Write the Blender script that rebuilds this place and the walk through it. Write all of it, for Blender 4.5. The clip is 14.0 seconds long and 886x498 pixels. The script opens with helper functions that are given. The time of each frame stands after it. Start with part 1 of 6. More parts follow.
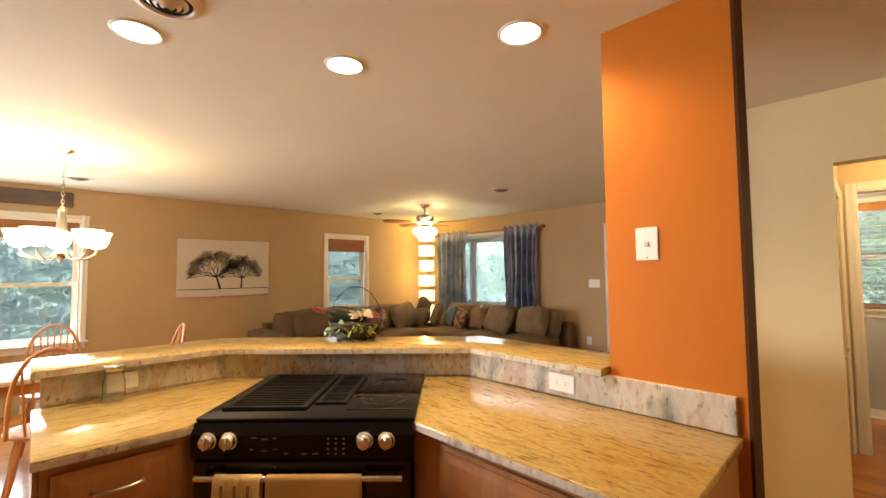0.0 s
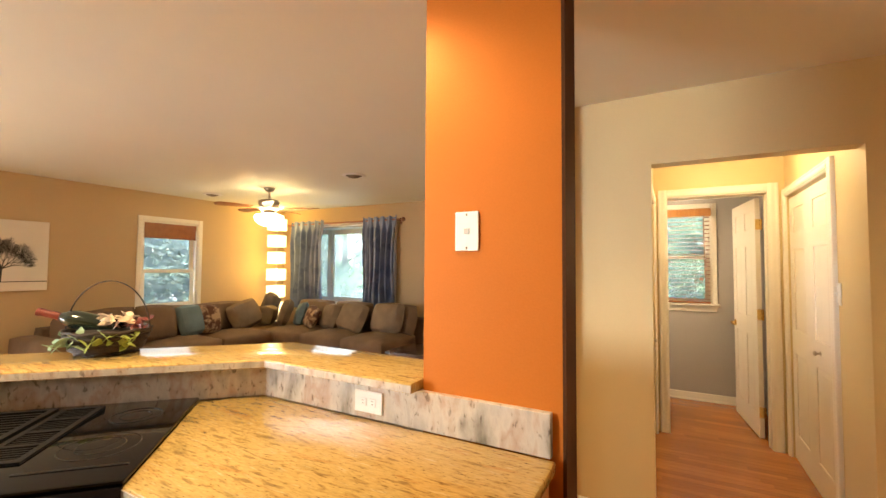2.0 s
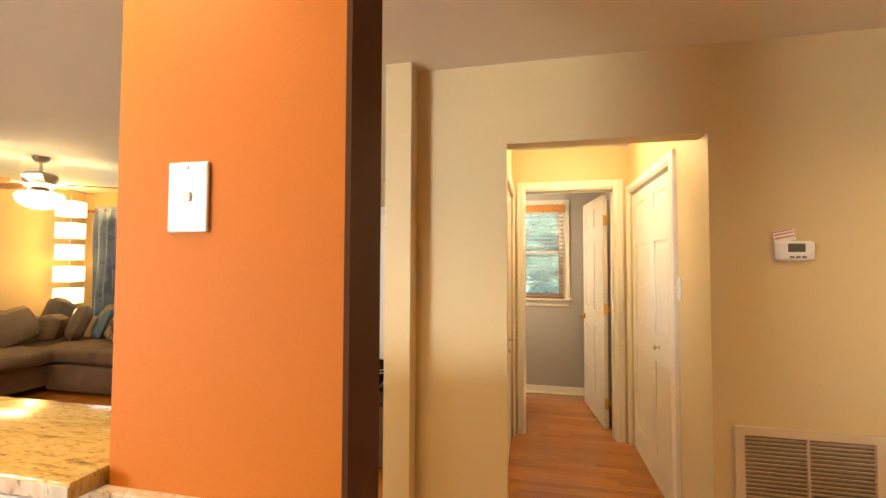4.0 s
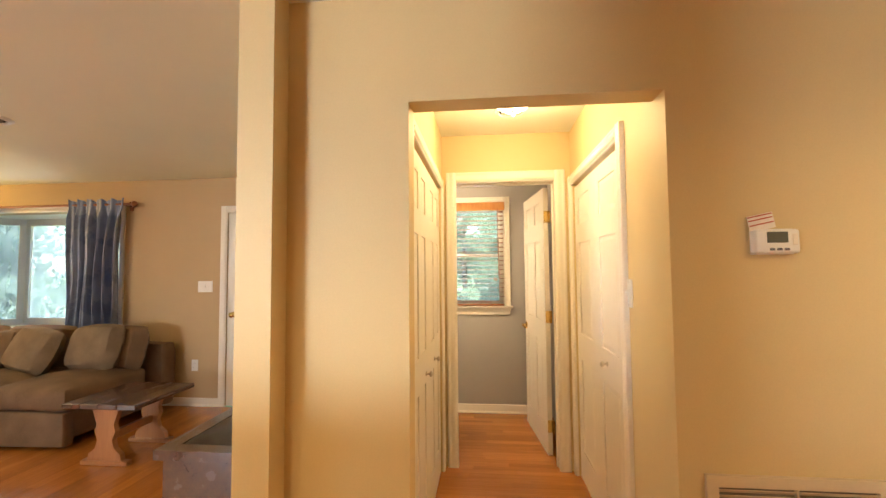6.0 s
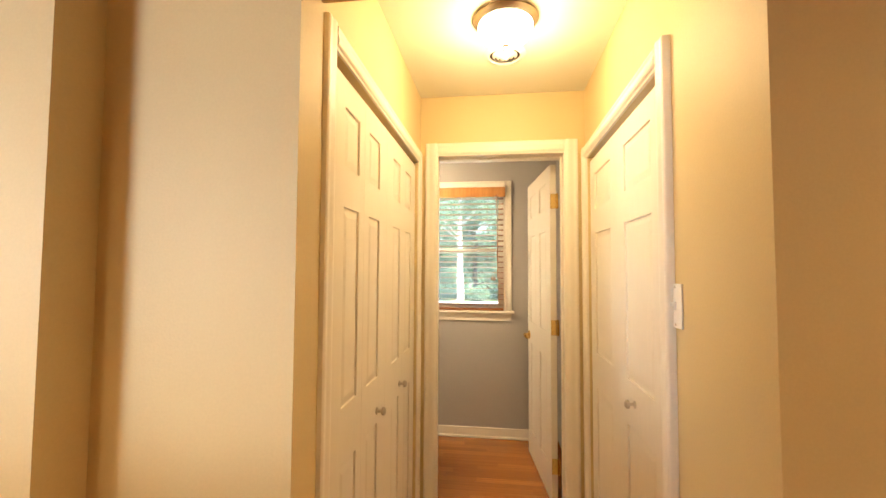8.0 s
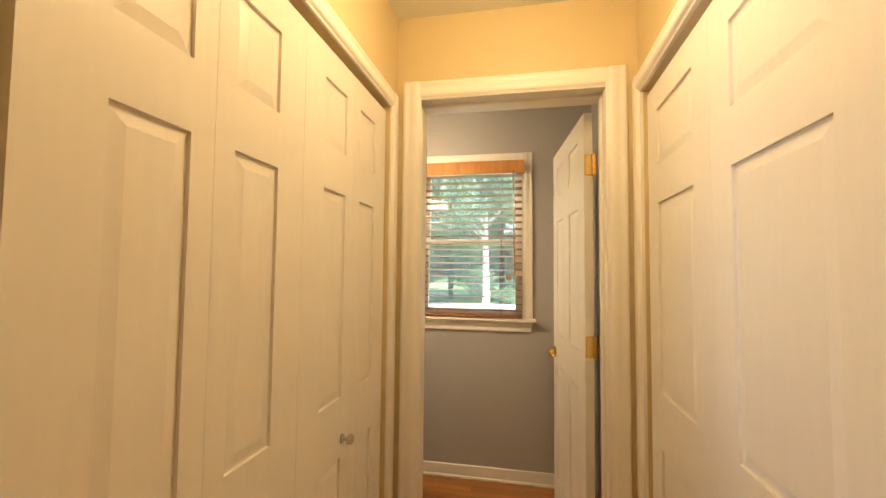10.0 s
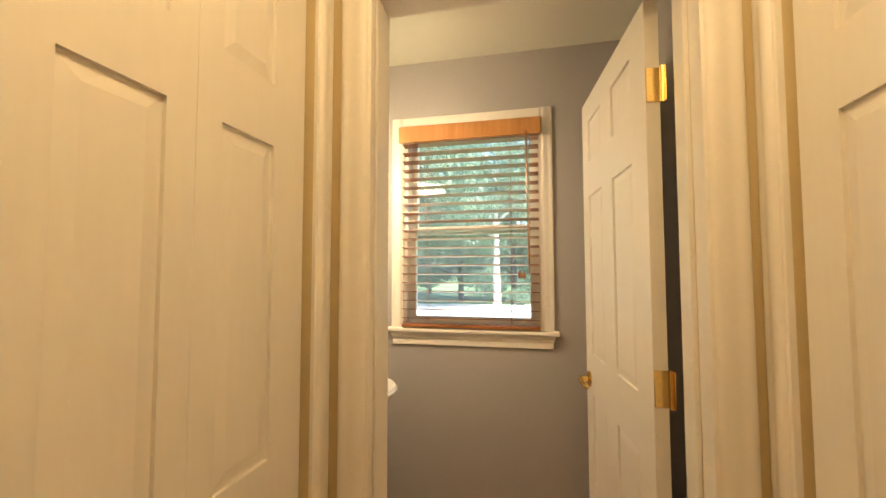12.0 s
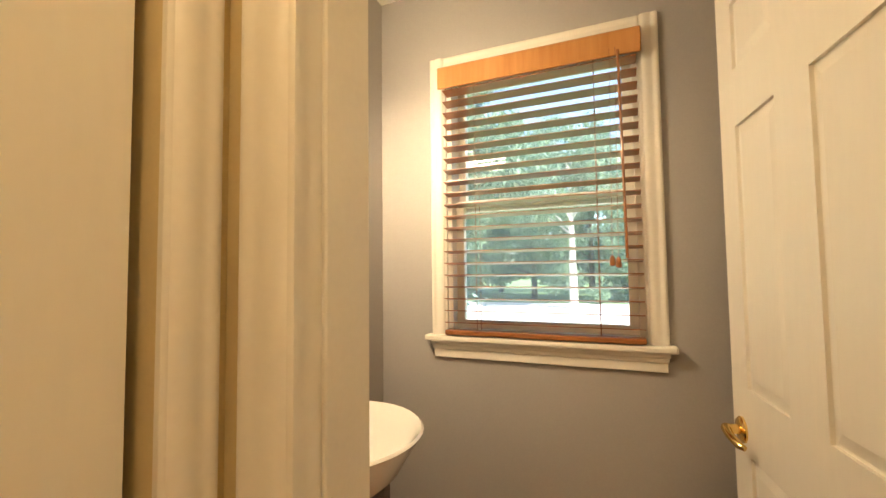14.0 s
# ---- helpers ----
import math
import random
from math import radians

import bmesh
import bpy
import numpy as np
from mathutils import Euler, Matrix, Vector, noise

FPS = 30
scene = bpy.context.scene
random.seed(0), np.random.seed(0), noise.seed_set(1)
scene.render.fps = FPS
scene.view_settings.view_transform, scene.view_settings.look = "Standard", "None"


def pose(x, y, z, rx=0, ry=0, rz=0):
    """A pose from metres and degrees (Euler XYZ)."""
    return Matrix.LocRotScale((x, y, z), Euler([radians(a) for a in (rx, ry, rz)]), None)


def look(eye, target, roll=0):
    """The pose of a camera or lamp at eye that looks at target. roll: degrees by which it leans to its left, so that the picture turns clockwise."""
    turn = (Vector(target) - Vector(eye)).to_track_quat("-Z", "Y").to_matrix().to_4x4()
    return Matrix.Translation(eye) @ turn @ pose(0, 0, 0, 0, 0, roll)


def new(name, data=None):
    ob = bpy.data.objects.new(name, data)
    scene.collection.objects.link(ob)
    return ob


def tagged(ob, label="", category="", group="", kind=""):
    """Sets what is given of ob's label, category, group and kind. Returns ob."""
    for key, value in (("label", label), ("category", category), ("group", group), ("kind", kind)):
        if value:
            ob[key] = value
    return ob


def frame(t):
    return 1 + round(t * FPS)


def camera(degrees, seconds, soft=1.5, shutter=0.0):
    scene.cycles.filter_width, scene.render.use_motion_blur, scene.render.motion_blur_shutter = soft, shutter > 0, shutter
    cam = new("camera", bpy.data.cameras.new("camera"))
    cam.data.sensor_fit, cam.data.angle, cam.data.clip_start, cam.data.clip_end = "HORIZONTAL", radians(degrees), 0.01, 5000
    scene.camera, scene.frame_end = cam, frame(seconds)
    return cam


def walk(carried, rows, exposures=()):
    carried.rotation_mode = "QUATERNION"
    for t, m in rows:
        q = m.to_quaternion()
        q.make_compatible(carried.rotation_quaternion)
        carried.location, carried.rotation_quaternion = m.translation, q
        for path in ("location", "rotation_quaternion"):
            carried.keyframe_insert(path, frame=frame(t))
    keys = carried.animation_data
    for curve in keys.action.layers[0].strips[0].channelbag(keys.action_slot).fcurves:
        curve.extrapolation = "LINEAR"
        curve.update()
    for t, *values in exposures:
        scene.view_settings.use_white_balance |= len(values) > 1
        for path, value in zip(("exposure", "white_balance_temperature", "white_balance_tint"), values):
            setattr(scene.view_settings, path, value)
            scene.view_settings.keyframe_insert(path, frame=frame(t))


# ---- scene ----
cam = camera(93.2, 14.0)
PATH = [
    (0, (0.054, 0.339, 1.437), (1.451, 1.766, 1.544), -0.5),
    (0.5, (0.158, 0.345, 1.434), (1.639, 1.685, 1.535), -0.3),
    (1, (0.271, 0.359, 1.429), (1.839, 1.597, 1.525), 0.1),
    (1.5, (0.397, 0.367, 1.43), (2.056, 1.48, 1.518), 0.2),
    (2, (0.518, 0.367, 1.424), (2.272, 1.324, 1.507), 0.4),
    (2.5, (0.657, 0.366, 1.414), (2.486, 1.172, 1.491), 0.5),
    (3, (0.798, 0.356, 1.414), (2.676, 1.038, 1.49), 0.5),
    (3.5, (0.933, 0.34, 1.415), (2.856, 0.886, 1.49), 0.3),
    (4, (1.074, 0.341, 1.42), (3.029, 0.757, 1.489), 0.2),
    (6.3, (1.741, 0.168, 1.389), (3.729, 0.361, 1.495), -0.5),
    (6.5, (1.8, 0.152, 1.388), (3.787, 0.352, 1.492), -0.5),
    (7, (1.976, 0.115, 1.384), (3.962, 0.324, 1.486), -0.3),
    (7.5, (2.145, 0.083, 1.385), (4.129, 0.311, 1.485), 0.1),
    (8, (2.323, 0.057, 1.385), (4.304, 0.314, 1.48), 0.3),
    (8.2, (2.388, 0.054, 1.395), (4.367, 0.328, 1.47), 0.2),
    (10.3, (3.198, -0.028, 1.346), (5.156, 0.369, 1.451), 0.6),
    (10.5, (3.273, -0.016, 1.348), (5.234, 0.365, 1.45), 0.6),
    (11, (3.449, -0.021, 1.342), (5.406, 0.379, 1.451), 0.3),
    (11.5, (3.615, -0.023, 1.323), (5.566, 0.402, 1.436), 0.2),
    (12, (3.781, 0.011, 1.325), (5.728, 0.455, 1.432), -0.1),
    (12.5, (3.941, 0.019, 1.301), (5.872, 0.526, 1.426), -0.1),
    (13, (4.094, 0.029, 1.296), (6.004, 0.61, 1.416), -0.2),
    (13.5, (4.236, 0.039, 1.29), (6.111, 0.725, 1.408), -0.5),
    (14, (4.348, 0.081, 1.287), (6.191, 0.851, 1.389), -0.7),
]
walk(cam, [(t, look(eye, target, roll)) for t, eye, target, roll in PATH], [(0.0, 2.36), (1.5, 2.62), (4.0, 2.68), (7.0, 2.75), (8.2, 2.58), (10.5, 2.14), (13.0, 2.11), (14.0, 2.12)])

# ---------------------------------------------------------------- world, sun, large lights
world = bpy.data.worlds.new("sky")
scene.world = world
world.use_nodes = True
wn = world.node_tree
sky = wn.nodes.new("ShaderNodeTexSky")
sky.sky_type = "NISHITA"
sky.sun_disc = False
sky.sun_elevation = radians(52)
sky.sun_rotation = radians(215)
wn.links.new(sky.outputs[0], wn.nodes["Background"].inputs[0])
wn.nodes["Background"].inputs[1].default_value = 0.15

sun = new("sun", bpy.data.lights.new("sun", "SUN"))
sun.data.energy, sun.data.angle, sun.data.color = 5.0, radians(0.6), (1.0, 0.95, 0.86)
sun.matrix_world = look((-20, -28, 44), (0, 0, 0))

WARM = (1.0, 0.71, 0.36)
LAMPS = 0.66                           # all lamps and lit shades against the daylight outside


def lamp(name, kind, at, watts, size=0.05, color=WARM, aim=None, spread=None, sy=None):
    ob = new(name, bpy.data.lights.new(name, kind))
    ob.data.energy, ob.data.color = watts * LAMPS, color
    ob.location = at
    if aim:
        ob.matrix_world = look(at, aim)
    if kind == "AREA":
        ob.data.size = size
        if sy:
            ob.data.shape, ob.data.size_y = "RECTANGLE", sy
    else:
        ob.data.shadow_soft_size = size
    if kind == "SPOT":
        ob.data.spot_size, ob.data.spot_blend = radians(spread or 120), 0.6
    return ob


DAY = (0.86, 0.94, 1.0)
lamp("bay_window_daylight", "AREA", (5.93, 5.05, 1.42), 2.4, 1.5, DAY, (0, 5.0, 1.0), sy=1.2)
lamp("living_window_daylight", "AREA", (3.88, 6.62, 1.4), 0.8, 0.7, DAY, (3.93, 0, 1.2), sy=1.1)
lamp("dining_window_daylight", "AREA", (-0.2, 6.62, 1.35), 17, 1.3, DAY, (-0.2, 0, 1.2), sy=1.3)
lamp("west_window_daylight", "AREA", (-2.56, 4.95, 1.45), 14, 1.5, (0.95, 0.97, 1.0), (3.12, 0.80, 1.0), sy=1.05).data.spread = radians(72)

# ---------------------------------------------------------------- mesh helpers
ORIGIN = {}


def thing(name, label, category, at=(0, 0, 0), group="", kind="", turn=0.0):
    ob = new(name)
    ob.empty_display_size = 0.1
    ob.matrix_world = pose(*at, 0, 0, turn)
    ORIGIN[ob.name] = Vector(at) if not turn else None
    return tagged(ob, label, category, group, kind)


def part(name, bm, material, parent=None, label="", smooth=False, local=False):
    """One mesh object. Coordinates are the world's unless local or under a turned thing."""
    root = parent
    while root is not None and root.parent is not None:
        root = root.parent
    if root is not None and not local and ORIGIN.get(root.name) is not None:
        bmesh.ops.translate(bm, verts=bm.verts, vec=-ORIGIN[root.name])
    bmesh.ops.recalc_face_normals(bm, faces=bm.faces)
    me = bpy.data.meshes.new(name)
    bm.to_mesh(me)
    bm.free()
    me.materials.append(material)
    if smooth:
        me.polygons.foreach_set("use_smooth", [True] * len(me.polygons))
        me.set_sharp_from_angle(angle=radians(38))
    ob = new(name, me)
    if parent is not None:
        ob.parent = parent
    if label:
        ob["label"] = label
    return ob


def solid(name, bm, material, label, category, kind="", group="", smooth=False):
    """A thing that is one mesh."""
    return tagged(part(name, bm, material, smooth=smooth), label, category, group, kind)


def B():
    return bmesh.new()


def box(bm, x0, x1, y0, y1, z0, z1, bev=0.0, seg=1, m=None):
    vs = [bm.verts.new((x, y, z)) for x in (x0, x1) for y in (y0, y1) for z in (z0, z1)]
    fs = [bm.faces.new([vs[i] for i in q]) for q in ((0, 1, 3, 2), (4, 6, 7, 5), (0, 4, 5, 1), (2, 3, 7, 6), (0, 2, 6, 4), (1, 5, 7, 3))]
    if m is not None:
        bmesh.ops.transform(bm, matrix=m, verts=vs)
    if bev:
        es = list({e for f in fs for e in f.edges})
        bmesh.ops.recalc_face_normals(bm, faces=fs)
        bmesh.ops.bevel(bm, geom=es, offset=bev, segments=seg, profile=0.5, affect="EDGES", clamp_overlap=True)
    return bm


def bx(*a, **k):
    return box(B(), *a, **k)


def tube(bm, pts, r, n=10, cap=True, taper=None):
    """A round bar along a line of points."""
    pts = [Vector(p) for p in pts]
    rings = []
    for i, p in enumerate(pts):
        d = (pts[min(i + 1, len(pts) - 1)] - pts[max(i - 1, 0)]).normalized()
        a = d.orthogonal().normalized() if i == 0 else (rings_a - d * rings_a.dot(d)).normalized()
        rings_a = a
        b = d.cross(a)
        rr = r if taper is None else r * taper[i]
        rings.append([bm.verts.new(p + rr * (math.cos(t) * a + math.sin(t) * b)) for t in [2 * math.pi * k / n for k in range(n)]])
    for u, v in zip(rings, rings[1:]):
        for k in range(n):
            bm.faces.new((u[k], u[(k + 1) % n], v[(k + 1) % n], v[k]))
    if cap:
        bm.faces.new(rings[0][::-1])
        bm.faces.new(rings[-1])
    return bm


def lathe(bm, prof, n=28, at=(0, 0, 0), m=None):
    """Turned round z from (radius, height) pairs."""
    rings = []
    for r, z in prof:
        if r < 1e-5:
            rings.append([bm.verts.new((at[0], at[1], at[2] + z))])
        else:
            rings.append([bm.verts.new((at[0] + r * math.cos(2 * math.pi * k / n), at[1] + r * math.sin(2 * math.pi * k / n), at[2] + z)) for k in range(n)])
    for u, v in zip(rings, rings[1:]):
        for k in range(n):
            q = [u[k % len(u)], u[(k + 1) % len(u)], v[(k + 1) % len(v)], v[k % len(v)]]
            q = list(dict.fromkeys(q))
            if len(q) > 2:
                bm.faces.new(q)
    if m is not None:
        bmesh.ops.transform(bm, matrix=m, verts=[v for r in rings for v in r])
    return bm


def prism(bm, poly, z0, z1, bev=0.0, seg=2):
    """A slab over a polygon."""
    lo = [bm.verts.new((x, y, z0)) for x, y in poly]
    hi = [bm.verts.new((x, y, z1)) for x, y in poly]
    fs = [bm.faces.new(lo[::-1]), bm.faces.new(hi)]
    for i in range(len(poly)):
        j = (i + 1) % len(poly)
        fs.append(bm.faces.new((lo[i], lo[j], hi[j], hi[i])))
    if bev:
        bmesh.ops.recalc_face_normals(bm, faces=fs)
        bmesh.ops.bevel(bm, geom=list({e for f in fs for e in f.edges}), offset=bev, segments=seg, profile=0.5, affect="EDGES", clamp_overlap=True)
    return bm


def slab(bm, u0, u1, v0, v1, t0, t1, holes, to):
    """A plate over u, v with rectangular holes; to(u, v, t) gives the place."""
    us = sorted({u0, u1, *[h[i] for h in holes for i in (0, 1)]})
    vs = sorted({v0, v1, *[h[i] for h in holes for i in (2, 3)]})
    us = [u for u in us if u0 <= u <= u1]
    vs = [v for v in vs if v0 <= v <= v1]
    nu, nv = len(us) - 1, len(vs) - 1

    def full(i, j):
        if not (0 <= i < nu and 0 <= j < nv):
            return False
        cu, cv = (us[i] + us[i + 1]) / 2, (vs[j] + vs[j + 1]) / 2
        return not any(a < cu < b and c < cv < d for a, b, c, d in holes)

    cache = {}

    def vert(i, j, k):
        if (i, j, k) not in cache:
            cache[i, j, k] = bm.verts.new(to(us[i], vs[j], (t0, t1)[k]))
        return cache[i, j, k]

    for i in range(nu):
        for j in range(nv):
            if not full(i, j):
                continue
            for k in (0, 1):
                bm.faces.new([vert(i + a, j + b, k) for a, b in ((0, 0), (1, 0), (1, 1), (0, 1))])
            for di, dj, (a, b), (c, d) in ((-1, 0, (0, 0), (0, 1)), (1, 0, (1, 0), (1, 1)), (0, -1, (0, 0), (1, 0)), (0, 1, (0, 1), (1, 1))):
                if not full(i + di, j + dj):
                    bm.faces.new([vert(i + a, j + b, 0), vert(i + c, j + d, 0), vert(i + c, j + d, 1), vert(i + a, j + b, 1)])
    return bm


def wall_x(name, x0, x1, y0, y1, z0, z1, material, label, holes=()):
    return solid(name, slab(B(), y0, y1, z0, z1, x0, x1, list(holes), lambda u, v, t: (t, u, v)), material, label, "wall", "structure")


def wall_y(name, x0, x1, y0, y1, z0, z1, material, label, holes=()):
    return solid(name, slab(B(), x0, x1, z0, z1, y0, y1, list(holes), lambda u, v, t: (u, t, v)), material, label, "wall", "structure")


def raised(bm, u0, u1, v0, v1, t_mid, half, to, inset=0.028):
    """A raised door panel with a groove round its field, on both sides."""
    loops = []
    for s in (1, -1):
        row = []
        for g, h in ((0, 0.56), (0.005, 0.56), (inset, 0.88)):
            row.append([bm.verts.new(to(u, v, t_mid + s * half * h)) for u, v in ((u0 + g, v0 + g), (u1 - g, v0 + g), (u1 - g, v1 - g), (u0 + g, v1 - g))])
        for a, b in zip(row, row[1:]):
            for k in range(4):
                bm.faces.new((a[k], a[(k + 1) % 4], b[(k + 1) % 4], b[k]))
        bm.faces.new(row[-1])
        loops.append(row[0])
    for k in range(4):
        bm.faces.new((loops[0][k], loops[0][(k + 1) % 4], loops[1][(k + 1) % 4], loops[1][k]))
    return bm


def pillow(bm, w, h, d, m, n=8, slump=0.0, seed=0, power=0.5):
    """A stuffed cushion, w wide, h high, d thick, with pinched corners."""
    r = random.Random(seed)
    off = Vector((r.random() * 9, r.random() * 9, 0))
    g = {}
    for s in (1, -1):
        for i in range(n + 1):
            for j in range(n + 1):
                u, v = 2 * i / n - 1, 2 * j / n - 1
                edge = i in (0, n) or j in (0, n)
                if edge and s < 0:
                    g[s, i, j] = g[1, i, j]
                    continue
                t = 0 if edge else ((1 - u ** 4) * (1 - v ** 4)) ** power
                t += 0 if edge else 0.10 * noise.noise(Vector((u * 2.2, v * 2.2, s * 3)) + off)
                pin = 1 - 0.10 * (u * u) * (v * v) + 0.02 * (1 - abs(u * v))
                wob = 0.02 * noise.noise(Vector((u * 3, v * 3, 7)) + off)
                p = Vector((u * w / 2 * pin + wob * w, s * t * d / 2, v * h / 2 * pin - slump * h * (1 - u * u) * (v + 1) / 2 * 0.5))
                g[s, i, j] = bm.verts.new(m @ p)
    for s in (1, -1):
        for i in range(n):
            for j in range(n):
                q = [g[s, i, j], g[s, i + 1, j], g[s, i + 1, j + 1], g[s, i, j + 1]]
                bm.faces.new(q if s > 0 else q[::-1])
    return bm


# ---------------------------------------------------------------- materials
def mat(name, col, rough=0.5, metal=0.0, var=0.10, scale=3.0, fine=60.0, bump=0.04, stretch=(1, 1, 1), col2=None, coat=0.0, rnd=0.0, rvar=0.08, edge=None, spec=0.5):
    """Two colours blended by a coarse and a fine noise, with a fine relief; rnd: difference between alike pieces."""
    m = bpy.data.materials.new(name)
    m.use_nodes = True
    nt = m.node_tree
    N, K = nt.nodes, nt.links
    p = N["Principled BSDF"]
    tc = N.new("ShaderNodeTexCoord")
    mp = N.new("ShaderNodeMapping")
    mp.inputs["Scale"].default_value = stretch
    K.new(tc.outputs["Object"], mp.inputs[0])
    vec = mp.outputs[0]
    oi = None
    if rnd:
        oi = N.new("ShaderNodeObjectInfo")
        add = N.new("ShaderNodeVectorMath")
        mul = N.new("ShaderNodeMath")
        mul.operation, mul.inputs[1].default_value = "MULTIPLY", 37.0
        K.new(oi.outputs["Random"], mul.inputs[0])
        K.new(vec, add.inputs[0])
        K.new(mul.outputs[0], add.inputs[1])
        vec = add.outputs[0]
    n1 = N.new("ShaderNodeTexNoise")
    n1.inputs["Scale"].default_value, n1.inputs["Detail"].default_value = scale, 5
    n2 = N.new("ShaderNodeTexNoise")
    n2.inputs["Scale"].default_value, n2.inputs["Detail"].default_value = fine, 4
    for n in (n1, n2):
        K.new(vec, n.inputs["Vector"])
    mix = N.new("ShaderNodeMix")
    mix.data_type, mix.blend_type = "FLOAT", "MIX"
    mix.inputs[0].default_value = 0.35
    K.new(n1.outputs[0], mix.inputs[2])
    K.new(n2.outputs[0], mix.inputs[3])
    ramp = N.new("ShaderNodeValToRGB")
    c2 = col2 or tuple(min(1.0, c * (1 + var)) for c in col)
    c1 = col if col2 else tuple(c * (1 - var) for c in col)
    lo, hi = edge or (0.35, 0.65)
    ramp.color_ramp.elements[0].position, ramp.color_ramp.elements[1].position = lo, hi
    ramp.color_ramp.elements[0].color, ramp.color_ramp.elements[1].color = (*c1, 1), (*c2, 1)
    K.new(mix.outputs[0], ramp.inputs[0])
    out = ramp.outputs[0]
    if rnd:
        hsv = N.new("ShaderNodeHueSaturation")
        mr = N.new("ShaderNodeMapRange")
        mr.inputs["To Min"].default_value, mr.inputs["To Max"].default_value = 1 - rnd, 1 + rnd
        K.new(oi.outputs["Random"], mr.inputs[0])
        K.new(mr.outputs[0], hsv.inputs["Value"])
        K.new(out, hsv.inputs["Color"])
        out = hsv.outputs[0]
    K.new(out, p.inputs["Base Color"])
    rr = N.new("ShaderNodeMapRange")
    rr.inputs["To Min"].default_value, rr.inputs["To Max"].default_value = max(0.02, rough - rvar), min(1, rough + rvar)
    K.new(n1.outputs[0], rr.inputs[0])
    K.new(rr.outputs[0], p.inputs["Roughness"])
    p.inputs["Metallic"].default_value = metal
    p.inputs["Specular IOR Level"].default_value = spec
    p.inputs["Coat Weight"].default_value = coat
    p.inputs["Coat Roughness"].default_value = 0.12
    if bump:
        b = N.new("ShaderNodeBump")
        b.inputs["Strength"].default_value, b.inputs["Distance"].default_value = min(1, bump * 4), 0.002
        K.new(n2.outputs[0], b.inputs["Height"])
        K.new(b.outputs[0], p.inputs["Normal"])
    return m


def glow(name, col, strength, base=(0.9, 0.85, 0.75)):
    m = mat(name, base, 0.4, var=0.02)
    p = m.node_tree.nodes["Principled BSDF"]
    p.inputs["Emission Color"].default_value = (*col, 1)
    p.inputs["Emission Strength"].default_value = strength * LAMPS
    return m


def glass(name, tint=(0.96, 0.98, 0.98), rough=0.0):
    m = bpy.data.materials.new(name)
    m.use_nodes = True
    p = m.node_tree.nodes["Principled BSDF"]
    p.inputs["Base Color"].default_value = (*tint, 1)
    p.inputs["Roughness"].default_value = rough
    p.inputs["Transmission Weight"].default_value = 1.0
    p.inputs["IOR"].default_value = 1.45
    return m


def glare_film(m, amount):
    """A translucent film on glass, lit from either side, standing in for washed-out glare."""
    N, K = m.node_tree.nodes, m.node_tree.links
    film, mix, nz = N.new("ShaderNodeBsdfTranslucent"), N.new("ShaderNodeMixShader"), N.new("ShaderNodeTexNoise")
    nz.inputs["Scale"].default_value = 5.0
    mr = N.new("ShaderNodeMapRange")
    mr.inputs["To Min"].default_value, mr.inputs["To Max"].default_value = amount * 0.7, amount * 1.3
    K.new(nz.outputs[0], mr.inputs[0])
    film.inputs[0].default_value = (0.86, 0.90, 0.93, 1)
    K.new(mr.outputs[0], mix.inputs[0])
    K.new(N["Principled BSDF"].outputs[0], mix.inputs[1])
    K.new(film.outputs[0], mix.inputs[2])
    K.new(mix.outputs[0], N["Material Output"].inputs[0])
    return m


def leafy(m, share=0.45):
    """Leaves that let light through."""
    N, K = m.node_tree.nodes, m.node_tree.links
    p = N["Principled BSDF"]
    tr, mix = N.new("ShaderNodeBsdfTranslucent"), N.new("ShaderNodeMixShader")
    mix.inputs[0].default_value = share
    K.new(p.inputs["Base Color"].links[0].from_socket, tr.inputs[0])
    K.new(p.outputs[0], mix.inputs[1])
    K.new(tr.outputs[0], mix.inputs[2])
    K.new(mix.outputs[0], N["Material Output"].inputs[0])
    return m


